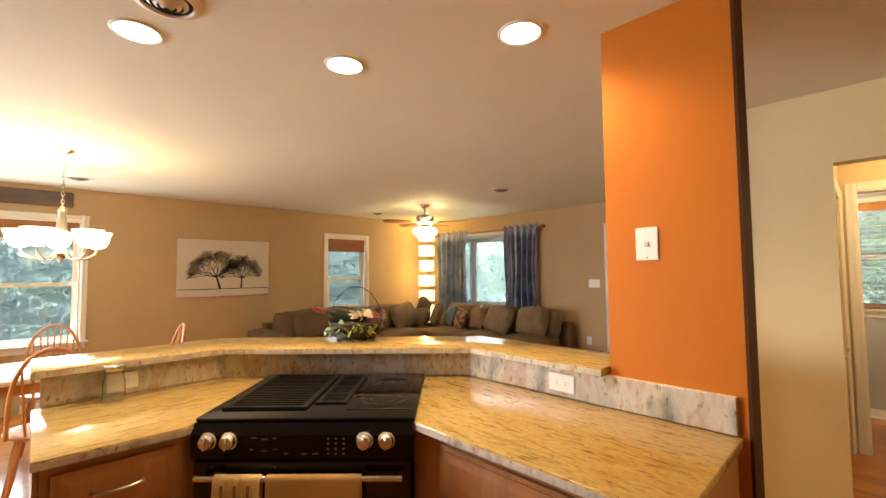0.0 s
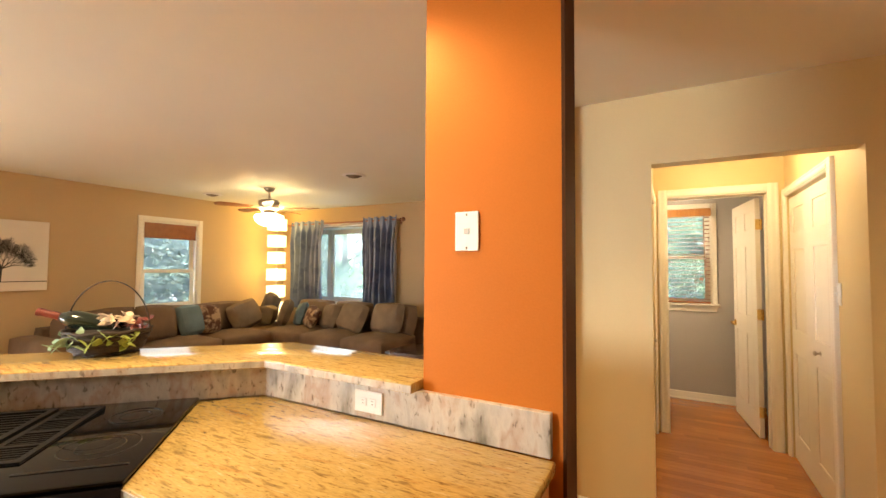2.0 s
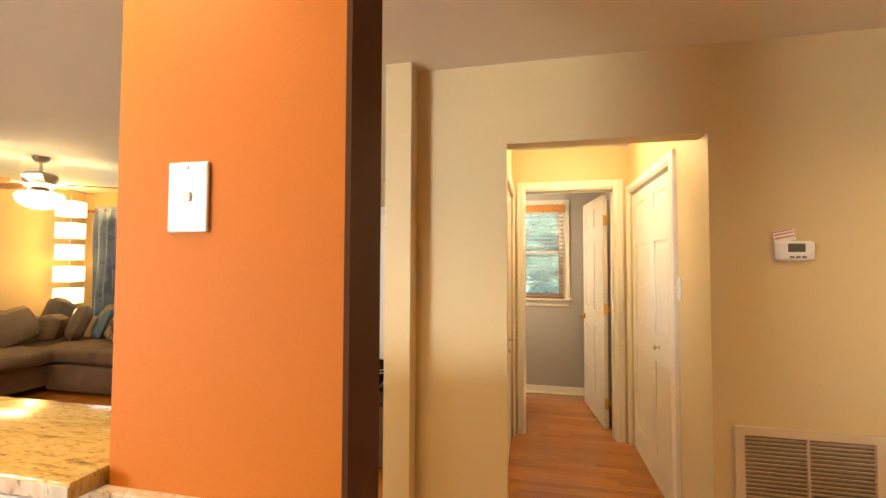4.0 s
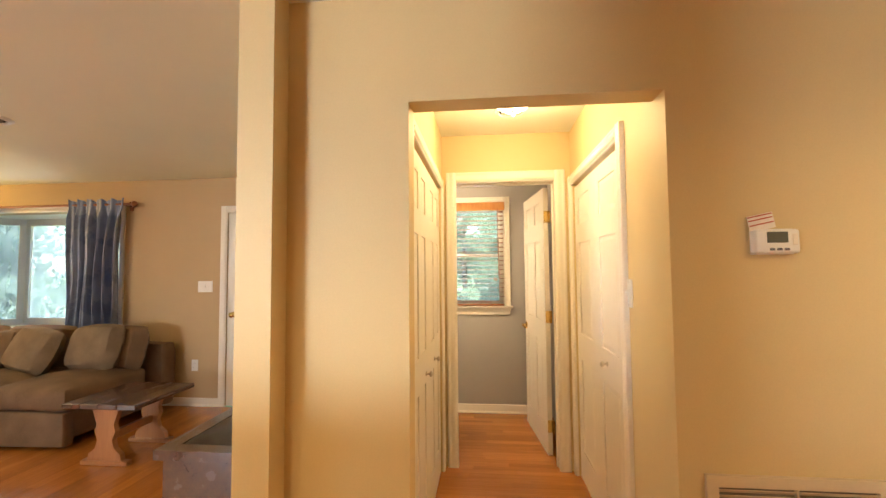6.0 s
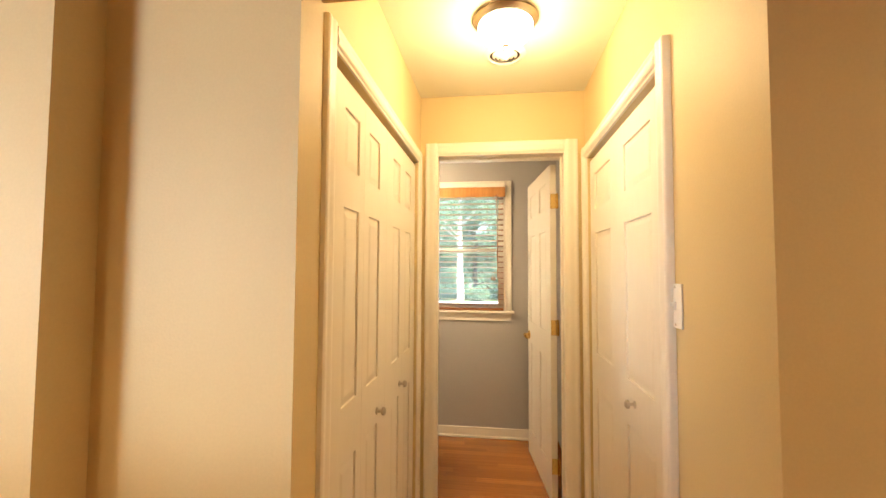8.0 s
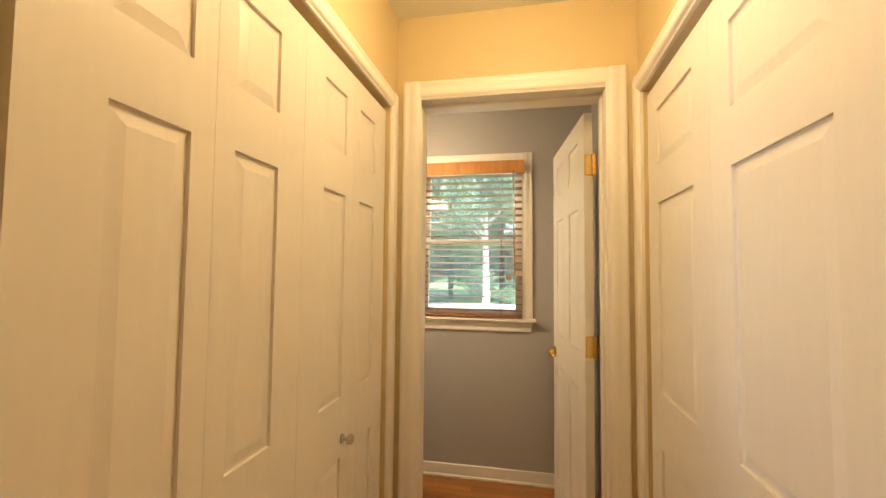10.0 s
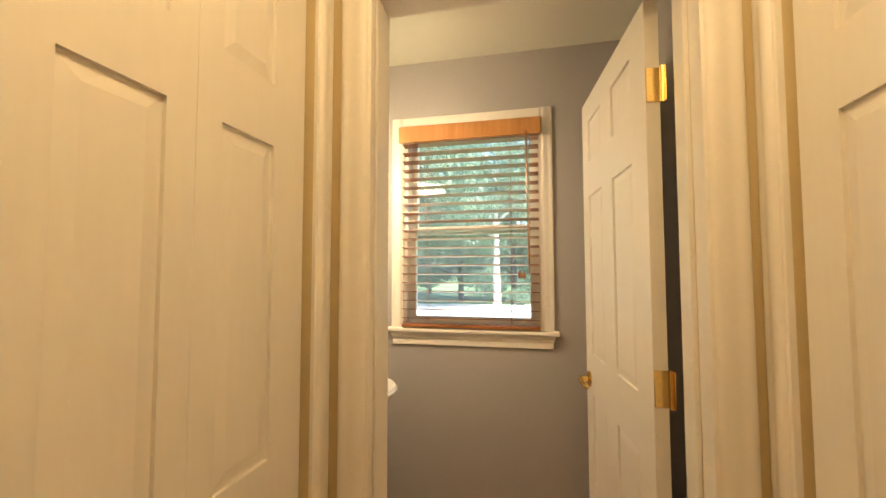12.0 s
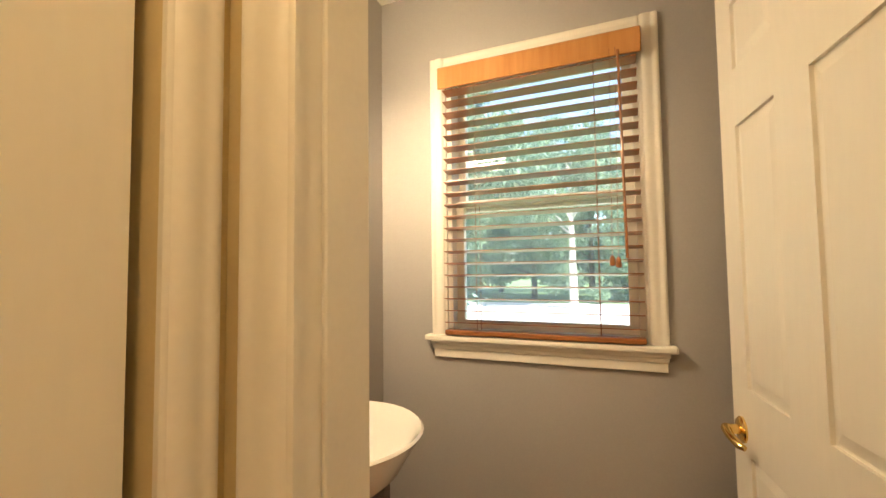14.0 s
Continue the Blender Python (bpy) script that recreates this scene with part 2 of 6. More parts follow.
def granite_mat(name, turn, stretch, pale=0.0, rough=0.15):
    """Polished granite: gold and cream streaks, grey veins, fine dark flecks. pale: a lighter, greyer cut of the stone."""
    m = bpy.data.materials.new(name)
    m.use_nodes = True
    N, K = m.node_tree.nodes, m.node_tree.links
    p = N["Principled BSDF"]
    tc = N.new("ShaderNodeTexCoord")
    mp = N.new("ShaderNodeMapping")
    mp.inputs["Rotation"].default_value = turn
    mp.inputs["Scale"].default_value = stretch
    K.new(tc.outputs["Object"], mp.inputs[0])

    def nz(scale, detail, dist=0.0):
        n = N.new("ShaderNodeTexNoise")
        n.inputs["Scale"].default_value, n.inputs["Detail"].default_value, n.inputs["Distortion"].default_value = scale, detail, dist
        K.new(mp.outputs[0], n.inputs["Vector"])
        return n.outputs[0]

    def ramp(src, stops):
        r = N.new("ShaderNodeValToRGB")
        e = r.color_ramp.elements
        e[0].position, e[0].color = stops[0][0], (*stops[0][1], 1)
        e[1].position, e[1].color = stops[-1][0], (*stops[-1][1], 1)
        for pos, c in stops[1:-1]:
            e.new(pos).color = (*c, 1)
        K.new(src, r.inputs[0])
        return r.outputs[0]

    def mixed(kind, fac, a, b):
        x = N.new("ShaderNodeMix")
        x.data_type, x.blend_type = "RGBA", kind
        x.inputs[0].default_value = fac
        K.new(a, x.inputs[6])
        K.new(b, x.inputs[7])
        return x.outputs[2]

    g = lambda c: tuple(v * (1 - pale) + w * pale for v, w in zip(c, (0.44, 0.40, 0.36)))
    streak = ramp(nz(12.0, 9, 0.3), [(0.26, g((0.24, 0.155, 0.065))), (0.38, g((0.42, 0.285, 0.10))), (0.48, g((0.56, 0.40, 0.145))), (0.60, g((0.50, 0.35, 0.125))), (0.76, g((0.64, 0.52, 0.28)))])
    vein = ramp(nz(3.4, 5, 0.4), [(0.28, (0.62, 0.62, 0.58)), (0.42, (1.0, 0.98, 0.95)), (0.58, (1, 1, 1)), (0.70, (0.86, 0.62, 0.50))])
    fleck = ramp(nz(46.0, 5), [(0.30, (0.16, 0.12, 0.10)), (0.40, (0.88, 0.86, 0.84)), (0.60, (1, 1, 1))])
    dash = ramp(nz(19.0, 6, 0.2), [(0.27, (0.26, 0.20, 0.14)), (0.36, (0.90, 0.87, 0.82)), (0.55, (1, 1, 1))])
    body = mixed("MULTIPLY", 0.85, mixed("MULTIPLY", 0.75, streak, vein), dash)
    K.new(mixed("MULTIPLY", 0.8 - 0.4 * pale, body, fleck), p.inputs["Base Color"])
    p.inputs["Roughness"].default_value = rough
    p.inputs["Coat Weight"].default_value = 0.0
    p.inputs["Coat Roughness"].default_value = 0.03
    return m


def splash_stone(name):
    """The stone cut across its bed: cream and grey, with upright pink, rust and grey-green blotches and dark specks."""
    m = mat(name, (0.5, 0.45, 0.38), 0.22, bump=0.03, fine=120)
    N, K = m.node_tree.nodes, m.node_tree.links
    tc, mp = N.new("ShaderNodeTexCoord"), N.new("ShaderNodeMapping")
    mp.inputs["Scale"].default_value = (1, 1, 0.48)
    K.new(tc.outputs["Object"], mp.inputs[0])

    def field(scale, detail, stops):
        n, r = N.new("ShaderNodeTexNoise"), N.new("ShaderNodeValToRGB")
        n.inputs["Scale"].default_value, n.inputs["Detail"].default_value, n.inputs["Distortion"].default_value = scale, detail, 0.4
        K.new(mp.outputs[0], n.inputs["Vector"])
        K.new(n.outputs[0], r.inputs[0])
        e = r.color_ramp.elements
        e[0].position, e[0].color = stops[0][0], (*stops[0][1], 1)
        e[1].position, e[1].color = stops[-1][0], (*stops[-1][1], 1)
        for at, c in stops[1:-1]:
            e.new(at).color = (*c, 1)
        return r.outputs[0]

    blot = field(11.0, 7, [(0.27, (0.20, 0.19, 0.15)), (0.38, (0.44, 0.40, 0.34)), (0.50, (0.58, 0.53, 0.45)), (0.60, (0.48, 0.36, 0.27)), (0.70, (0.56, 0.50, 0.42))])
    speck = field(70.0, 4, [(0.30, (0.25, 0.21, 0.18)), (0.40, (0.92, 0.90, 0.88)), (0.6, (1, 1, 1))])
    x = N.new("ShaderNodeMix")
    x.data_type, x.blend_type = "RGBA", "MULTIPLY"
    x.inputs[0].default_value = 0.75
    K.new(blot, x.inputs[6])
    K.new(speck, x.inputs[7])
    K.new(x.outputs[2], N["Principled BSDF"].inputs["Base Color"])
    return m


def wood_mat(name, a, b, rough=0.35, along="x", grain=26.0, coat=0.2, rnd=0.0):
    st = {"x": (0.10, 1, 1), "y": (1, 0.10, 1), "z": (1, 1, 0.10)}[along]
    return mat(name, a, rough, scale=grain * 0.45, fine=grain * 3, stretch=st, col2=b, coat=coat, rnd=rnd, bump=0.02, edge=(0.3, 0.7))


PAINT_TAN = mat("tan_wall_paint", (0.50, 0.35, 0.185), 0.6, var=0.05, scale=1.2, fine=160, bump=0.05)
PAINT_CREAM = mat("cream_wall_paint", (0.65, 0.515, 0.275), 0.55, var=0.04, scale=1.2, fine=160, bump=0.05)
PAINT_GREY = mat("grey_wall_paint", (0.40, 0.37, 0.345), 0.55, var=0.05, scale=1.2, fine=160, bump=0.05)
PAINT_ORANGE = mat("orange_wall_paint", (0.53, 0.160, 0.016), 0.65, spec=0.2, var=0.05, scale=1.2, fine=160, bump=0.06)
PAINT_BROWN = mat("dark_brown_paint", (0.075, 0.028, 0.010), 0.7, spec=0.15, var=0.08, scale=2, fine=150, bump=0.05)
PAINT_CEIL = mat("ceiling_paint", (0.74, 0.72, 0.60), 0.75, var=0.03, scale=1.0, fine=220, bump=0.08)
PAINT_TRIM = mat("white_trim_paint", (0.80, 0.75, 0.66), 0.36, var=0.03, scale=2.5, fine=90, bump=0.02)
PAINT_DOOR = mat("white_door_paint", (0.76, 0.71, 0.62), 0.40, var=0.03, scale=2.5, fine=60, bump=0.03, stretch=(1, 1, 0.15))
WHITE_PLASTIC = mat("white_plastic", (0.82, 0.81, 0.77), 0.3, var=0.03)
GRANITE = granite_mat("polished_granite", (0, 0, radians(6)), (6.5, 1.1, 2.0))
GRANITE_X = granite_mat("polished_granite_crosswise", (0, 0, radians(-8)), (1.1, 6.5, 2.0))
GRANITE_UP = splash_stone("mottled_granite_upright")
OAK = wood_mat("oak_plank", (0.30, 0.098, 0.015), (0.52, 0.198, 0.038), 0.22, "x", 22, 0.35, rnd=0.20)
OAK_CAB = wood_mat("honey_oak_cabinet", (0.27, 0.105, 0.030), (0.40, 0.18, 0.058), 0.35, "z", 24, 0.3)
OAK_CHAIR = wood_mat("golden_oak_chair", (0.42, 0.17, 0.045), (0.60, 0.29, 0.10), 0.3, "z", 24, 0.35)
PINE = wood_mat("knotty_pine", (0.26, 0.095, 0.025), (0.42, 0.18, 0.055), 0.4, "z", 18, 0.2)
DARKWOOD = wood_mat("dark_stained_wood", (0.035, 0.014, 0.008), (0.095, 0.04, 0.02), 0.25, "x", 24, 0.5)
BLINDWOOD = wood_mat("cherry_blind_wood", (0.24, 0.082, 0.022), (0.36, 0.135, 0.038), 0.32, "y", 30, 0.2)
SASHWOOD = wood_mat("varnished_sash_wood", (0.36, 0.18, 0.07), (0.50, 0.28, 0.12), 0.35, "z", 26, 0.2)
RODWOOD = wood_mat("walnut_rod_wood", (0.22, 0.07, 0.025), (0.34, 0.13, 0.05), 0.35, "y", 26, 0.2)
BLACK_GLOSS = mat("black_enamel", (0.004, 0.004, 0.005), 0.07, spec=0.25, var=0.2, bump=0, rvar=0.02)
BLACK_GLASS = mat("black_glass", (0.004, 0.004, 0.005), 0.05, spec=0.35, var=0.2, coat=0.0, bump=0, rvar=0.02)
BLACK_IRON = mat("black_cast_iron", (0.009, 0.009, 0.010), 0.4, spec=0.25, var=0.25, fine=200, bump=0.1)
STEEL = mat("brushed_steel", (0.62, 0.60, 0.57), 0.25, 1.0, var=0.06, fine=120)
NICKEL = mat("brushed_nickel", (0.52, 0.47, 0.40), 0.3, 1.0, var=0.06)
BRASS = mat("polished_brass", (0.80, 0.56, 0.20), 0.18, 1.0, var=0.08)
# shade inside vents and ducts, put into flat dark colours
THROAT_SHADE = mat("vent_throat_shade", (0.03, 0.025, 0.02), 0.8)
DUCT_SHADE = mat("shadowed_duct_metal", (0.20, 0.16, 0.11), 0.7)
VENTWHITE = mat("vent_enamel", (0.78, 0.75, 0.70), 0.35, var=0.04)
GRILLE = mat("grille_enamel", (0.66, 0.55, 0.38), 0.4, var=0.04)
SOFA = mat("taupe_microfibre", (0.165, 0.108, 0.068), 0.85, var=0.22, scale=5, fine=140, bump=0.12, spec=0.2)
CUSH_TAUPE = mat("taupe_cushion_cloth", (0.205, 0.145, 0.092), 0.85, var=0.2, scale=6, fine=140, bump=0.12, spec=0.2)
CUSH_BLUE = mat("blue_grey_cushion_cloth", (0.14, 0.19, 0.21), 0.8, var=0.15, scale=6, fine=140, bump=0.12, spec=0.2)
CUSH_STRIPE = mat("rust_patterned_cloth", (0.10, 0.045, 0.03), 0.8, scale=9, fine=30, col2=(0.36, 0.25, 0.16), edge=(0.46, 0.54), bump=0.1, spec=0.2)
CURTAIN = mat("slate_blue_satin", (0.150, 0.190, 0.320), 0.28, var=0.25, scale=4, fine=160, bump=0.05, spec=0.6)
SHADE_PAPER = glow("lit_paper_shade", (1.0, 0.76, 0.34), 0.62)
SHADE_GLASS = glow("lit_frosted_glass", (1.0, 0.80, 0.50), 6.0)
CAN_GLOW = glow("lit_bulb_face", (1.0, 0.82, 0.55), 3.0)
PANE = glass("window_pane")
# panes with daylight glare put in as a pale film
PANE_GLARE = glare_film(glass("hazy_window_pane"), 0.27)
PANE_BATH = glare_film(glass("bathroom_window_pane"), 0.10)
CLEAR = glass("clear_jar_glass", (0.93, 0.95, 0.95))
LEATHER = mat("black_leather", (0.014, 0.012, 0.012), 0.3, var=0.3, fine=90, bump=0.12)
PORCELAIN = mat("white_porcelain", (0.83, 0.80, 0.75), 0.08, var=0.02, coat=0.5, bump=0, rvar=0.03)
TOWEL_TAN = mat("tan_terry_cloth", (0.50, 0.33, 0.15), 0.95, var=0.12, fine=260, bump=0.35, spec=0.1)
TOWEL_PLAID = mat("cream_checked_cloth", (0.72, 0.56, 0.30), 0.95, var=0.12, fine=220, bump=0.3, spec=0.1)
STRIPE_BROWN = mat("brown_stripe_cloth", (0.26, 0.16, 0.07), 0.95, fine=220, bump=0.3, spec=0.1)
CANVAS = mat("pale_grey_canvas", (0.66, 0.60, 0.52), 0.7, var=0.05, scale=2.0, fine=240, bump=0.06)
INK = mat("black_print_ink", (0.028, 0.022, 0.017), 0.7, var=0.3)
LCD = mat("grey_display", (0.10, 0.11, 0.09), 0.2, bump=0)
PAPER_WHITE = mat("white_paper", (0.82, 0.78, 0.72), 0.7)
PAPER_RED = mat("red_print", (0.50, 0.10, 0.06), 0.7)
JACK_GREY = mat("pale_grey_plastic", (0.50, 0.48, 0.44), 0.35)
GREY_MARK = mat("grey_marking", (0.10, 0.10, 0.105), 0.4)
RING_MARK = mat("dim_burner_marking", (0.030, 0.030, 0.032), 0.12, bump=0)
ROOF_GREY = mat("shingle_roof", (0.10, 0.095, 0.09), 0.9, var=0.25, scale=5, fine=80, bump=0.3)
SIDING = mat("pale_siding", (0.62, 0.60, 0.56), 0.7, var=0.06)
BARK = mat("tree_bark", (0.10, 0.07, 0.05), 0.9, var=0.35, scale=6, fine=40, bump=0.5, stretch=(1, 1, 0.2))
PALE_BARK = mat("pale_bark", (0.55, 0.52, 0.47), 0.8, var=0.2, scale=6, fine=40, bump=0.3, stretch=(1, 1, 0.3))
NEEDLES = mat("blue_green_needles", (0.15, 0.23, 0.20), 0.7, scale=0.9, fine=12, col2=(0.32, 0.42, 0.38), bump=0.05)
LEAVES = mat("green_leaves", (0.11, 0.19, 0.115), 0.6, scale=0.7, fine=10, col2=(0.28, 0.38, 0.25), bump=0.05)
for foliage in (NEEDLES, LEAVES):
    leafy(foliage)
LAWN = mat("lawn_grass", (0.10, 0.17, 0.06), 0.9, scale=0.4, fine=30, col2=(0.17, 0.25, 0.10), bump=0.4)
CONCRETE = mat("pale_concrete", (0.60, 0.58, 0.54), 0.85, var=0.08, scale=0.8, fine=50, bump=0.2)
WICKER = mat("dark_wicker", (0.035, 0.022, 0.014), 0.7, var=0.4, fine=120, bump=0.3)
BOTTLE_RED = mat("red_foil", (0.17, 0.028, 0.018), 0.3, coat=0.3)
BOTTLE_GREEN = mat("dark_bottle_glass", (0.012, 0.02, 0.012), 0.08, coat=0.6, bump=0)
LEAF_PALE = mat("pale_silk_leaf", (0.22, 0.32, 0.20), 0.6, var=0.25)
LEAF_LIME = mat("lime_silk_leaf", (0.24, 0.30, 0.06), 0.6, var=0.25)
PETAL = mat("cream_silk_petal", (0.70, 0.58, 0.44), 0.7, var=0.1)

# ---------------------------------------------------------------- the large structure
H1, HH, HB = 2.405, 2.385, 2.425          # ceilings: main rooms, hall, bathroom
WX, NY, EX, SY = -2.6, 6.585, 5.85, -2.0   # inner faces of the outer walls
XW = 3.124                             # kitchen face of the hall wall

solid("floor", bx(WX, EX, SY, NY, -0.12, -0.006), OAK, "warm orange-brown oak strip floor", "floor", "structure")
solid("ceiling", bx(WX, XW + 0.06, SY, NY, H1, H1 + 0.1), PAINT_CEIL, "smooth off-white painted ceiling of the main rooms", "ceiling", "structure")
solid("ceiling_living", bx(XW + 0.06, EX, 1.015, NY, H1, H1 + 0.1), PAINT_CEIL, "smooth off-white painted living room ceiling", "ceiling", "structure")
solid("ceiling_hall", bx(XW + 0.108, 4.70, -0.425, 0.50, HH, HH + 0.1), PAINT_CEIL, "cream painted ceiling of the small hall", "ceiling", "structure")
solid("ceiling_bath", bx(4.86, 5.86, -0.75, 1.01, HB, HB + 0.1), PAINT_CEIL, "off-white painted bathroom ceiling", "ceiling", "structure")

WB = (-0.90, 0.438, 0.70, 2.04)          # openings: x0, x1, z0, z1 or y0, y1, z0, z1
BX = 5.86                              # room face of the bathroom window wall
BW = (0.001, 0.693, 1.042, 2.064)
WA = (3.508, 4.252, 0.82, 2.015)
BAY = (4.15, 5.95, 0.77, 2.08)
wall_y("wall_north", WX - 0.15, EX + 0.15, NY, NY + 0.15, 0, H1, PAINT_TAN, "tan painted wall with the tree picture", [WB, WA])
wall_x("wall_east", EX, EX + 0.15, 1.072, NY, 0, H1, PAINT_TAN, "tan painted living room wall with the bay window", [BAY, (2.037, 2.907, 0, 2.03)])
wall_x("wall_west", WX - 0.15, WX, SY, NY, 0, H1, PAINT_CREAM, "cream painted kitchen end wall", [(4.2, 5.8, 0.92, 2.0)])
wall_y("wall_south", WX - 0.15, XW + 0.108, SY - 0.12, SY, 0, H1, PAINT_CREAM, "cream painted kitchen wall")
wall_x("wall_hall", XW, XW + 0.108, SY, 0.915, 0, H1, PAINT_CREAM, "cream painted wall with the hall opening", [(-0.425, 0.461, 0, 2.005)])
wall_y("wall_living_end", 3.014, XW + 0.108, 0.915, 1.045, 0, H1, PAINT_CREAM, "cream painted wall end beside the living room")
wall_y("wall_living_south", XW + 0.108, EX, 1.012, 1.072, 0, H1, PAINT_CREAM, "cream painted living room wall behind the bathroom")
wall_y("wall_hall_left", XW + 0.108, 4.70, 0.50, 0.58, 0, HH + 0.05, PAINT_CREAM, "cream painted hall wall with a closet opening", [(3.39, 4.62, 0, 1.985)])
wall_y("wall_hall_right", XW + 0.108, 4.70, -0.505, -0.425, 0, HH + 0.05, PAINT_CREAM, "cream painted hall wall with a closet opening", [(3.605, 4.635, 0, 1.985)])
wall_x("wall_bath_door", 4.70, 4.86, -0.505, 0.58, 0, HH + 0.05, PAINT_CREAM, "cream painted wall above the bathroom door", [(-0.331, 0.430, 0, 2.055)])
wall_x("wall_bath_window", BX, BX + 0.15, -0.75, 1.01, 0, HB + 0.05, PAINT_GREY, "grey painted bathroom wall with a window", [BW])
wall_y("wall_bath_left", 4.89, BX, 0.985, 1.01, 0, HB + 0.05, PAINT_GREY, "grey painted bathroom wall behind the basin")
wall_y("wall_bath_right", 4.86, BX, -0.55, -0.43, 0, HB + 0.05, PAINT_GREY, "grey painted bathroom wall behind the door")
wall_x("wall_bath_front", 4.862, 4.89, 0.58, 1.01, 0, HB + 0.05, PAINT_GREY, "grey painted bathroom wall beside the door")
wall_y("wall_closet_left_back", XW + 0.108, 4.70, 0.92, 1.01, 0, HH, PAINT_CREAM, "plain closet back wall")
wall_y("wall_closet_right_back", XW + 0.108, 4.82, -1.1, -1.0, 0, HH, PAINT_CREAM, "plain closet back wall")
solid("roof", bx(WX - 0.3, 6.3, SY - 0.3, NY + 0.3, H1 + 0.12, H1 + 0.3), ROOF_GREY, "grey roof deck over the house", "roof", "structure")

# orange stub wall with a dark brown end face
stub = thing("wall_stub", "burnt orange painted stub wall beside the bar", "wall", (1.76, 0.85, 0), kind="structure")
part("orange_face", bx(1.69, 1.825, 0.632, 1.075, 0, H1), PAINT_ORANGE, stub)
part("end_face", bx(1.69, 1.825, 0.622, 0.632, 0, H1), PAINT_BROWN, stub, "dark brown painted end face")


def base(name, b, label="white painted baseboard along the wall"):
    solid(name, b, PAINT_TRIM, label, "baseboard", "structure")


def base_run(name, x0, x1, y0, y1):
    base(name, box(bx(x0, x1, y0, y1, 0, 0.085, bev=0.004), min(x0, x1) - (0.008 if x1 - x0 < 0.03 else 0), x1 + (0.008 if x1 - x0 < 0.03 else 0), y0 - (0.008 if y1 - y0 < 0.03 else 0), y1 + (0.008 if y1 - y0 < 0.03 else 0), 0, 0.018, bev=0.004))


base_run("baseboard_living_east", 5.835, 5.85, 2.94, 6.58)
base_run("baseboard_bath", BX - 0.015, BX, -0.42, 0.98)
base_run("baseboard_hall_wall", XW - 0.015, XW, 0.49, 0.912)
base_run("baseboard_kitchen", XW - 0.015, XW, -2.0, -0.44)
base_run("baseboard_north", 0.0, 5.8, 6.57, 6.585)
base_run("baseboard_living_south", 3.3, 5.8, 1.072, 1.087)


def casing(name, to, u0, u1, v0, v1, w, label, depth=0.018, sill=False):
    """Flat-and-rounded trim round an opening: two legs and a head, each a part; to(u, v, t) gives the place."""
    c = thing(name, label, "trim", to((u0 + u1) / 2, v0, 0), kind="structure")
    for nm, (a, b, lo, hi) in (("casing_leg", (u0 - w, u0, v0, v1 + w)), ("casing_leg", (u1, u1 + w, v0, v1 + w)), ("casing_head", (u0, u1, v1, v1 + w))):
        bm = B()
        rows = []
        for f, d in ((0, 0), (0, 0.42), (0.03, 0.50), (0.10, 0.55), (0.15, 0.80), (0.22, 0.95), (0.34, 1.0), (0.46, 0.95), (0.56, 0.86), (0.64, 0.80), (0.72, 0.80), (0.78, 0.86), (0.86, 0.88), (0.95, 0.82), (1, 0.66), (1, 0)):
            if nm == "casing_head":
                ends = ((a, lo + (hi - lo) * f), (b, lo + (hi - lo) * f))
            else:
                u = a + (b - a) * (f if a >= u1 else 1 - f)
                ends = ((u, lo), (u, hi))
            rows.append([bm.verts.new(to(*e, depth * d)) for e in ends])
        for p, q in zip(rows, rows[1:]):
            bm.faces.new((p[0], p[1], q[1], q[0]))
        bm.faces.new([r[0] for r in rows])
        bm.faces.new([r[1] for r in rows])
        part(nm, bm, PAINT_TRIM, c, smooth=True)
    return c


# ---------------------------------------------------------------- floor strips
def strips(u0, u1, v0, v1, seed, w=0.057):
    """Oak strips of uneven length that lie along u: their ends in u and their sides in v."""
    r = random.Random(seed)
    out, v = [], v0
    while v < v1 - 0.01:
        top = min(v + w, v1)
        u = u0 - r.random() * 0.6
        while u < u1:
            ln = 0.45 + r.random() * 0.8
            if min(u + ln, u1) - max(u, u0) > 0.02:
                out.append((max(u, u0), min(u + ln, u1), v, top))
            u += ln
        v = top
    return out


# ---------------------------------------------------------------- doors
def panel_door(name, parent, to, w, h, t, cols, rows, panel_label="", z0=0.01):
    """A moulded door leaf: the frame and each raised panel; to(u, v, t): u along the leaf, v up, t its thickness."""
    holes = [(a, b, c, d) for a, b in cols for c, d in rows]
    leaf = part(name, slab(B(), 0, w, z0, h, -t / 2, t / 2, holes, to), PAINT_DOOR, parent, local=True)
    for a, b, c, d in holes:
        part("door_panel", raised(B(), a, b, c, d, 0, t / 2, to), PAINT_DOOR, leaf, local=True)
    return leaf


def knob_round(parent, at, axis, r=0.016, material=None):
    bm = lathe(B(), [(0, 0), (r * 0.9, 0), (r * 0.9, 0.004), (r * 0.4, 0.006), (r * 0.38, 0.018), (r, 0.022), (r * 1.05, 0.030), (r * 0.6, 0.036), (0, 0.037)], 16)
    q = Vector((0, 0, 1)).rotation_difference(Vector(axis)).to_matrix().to_4x4()
    bmesh.ops.transform(bm, matrix=Matrix.Translation(at) @ q, verts=bm.verts)
    return part("knob", bm, material or BRASS, parent, smooth=True)


BIFOLD_ROWS = [(0.20, 0.80), (0.972, 1.57), (1.692, 1.875)]


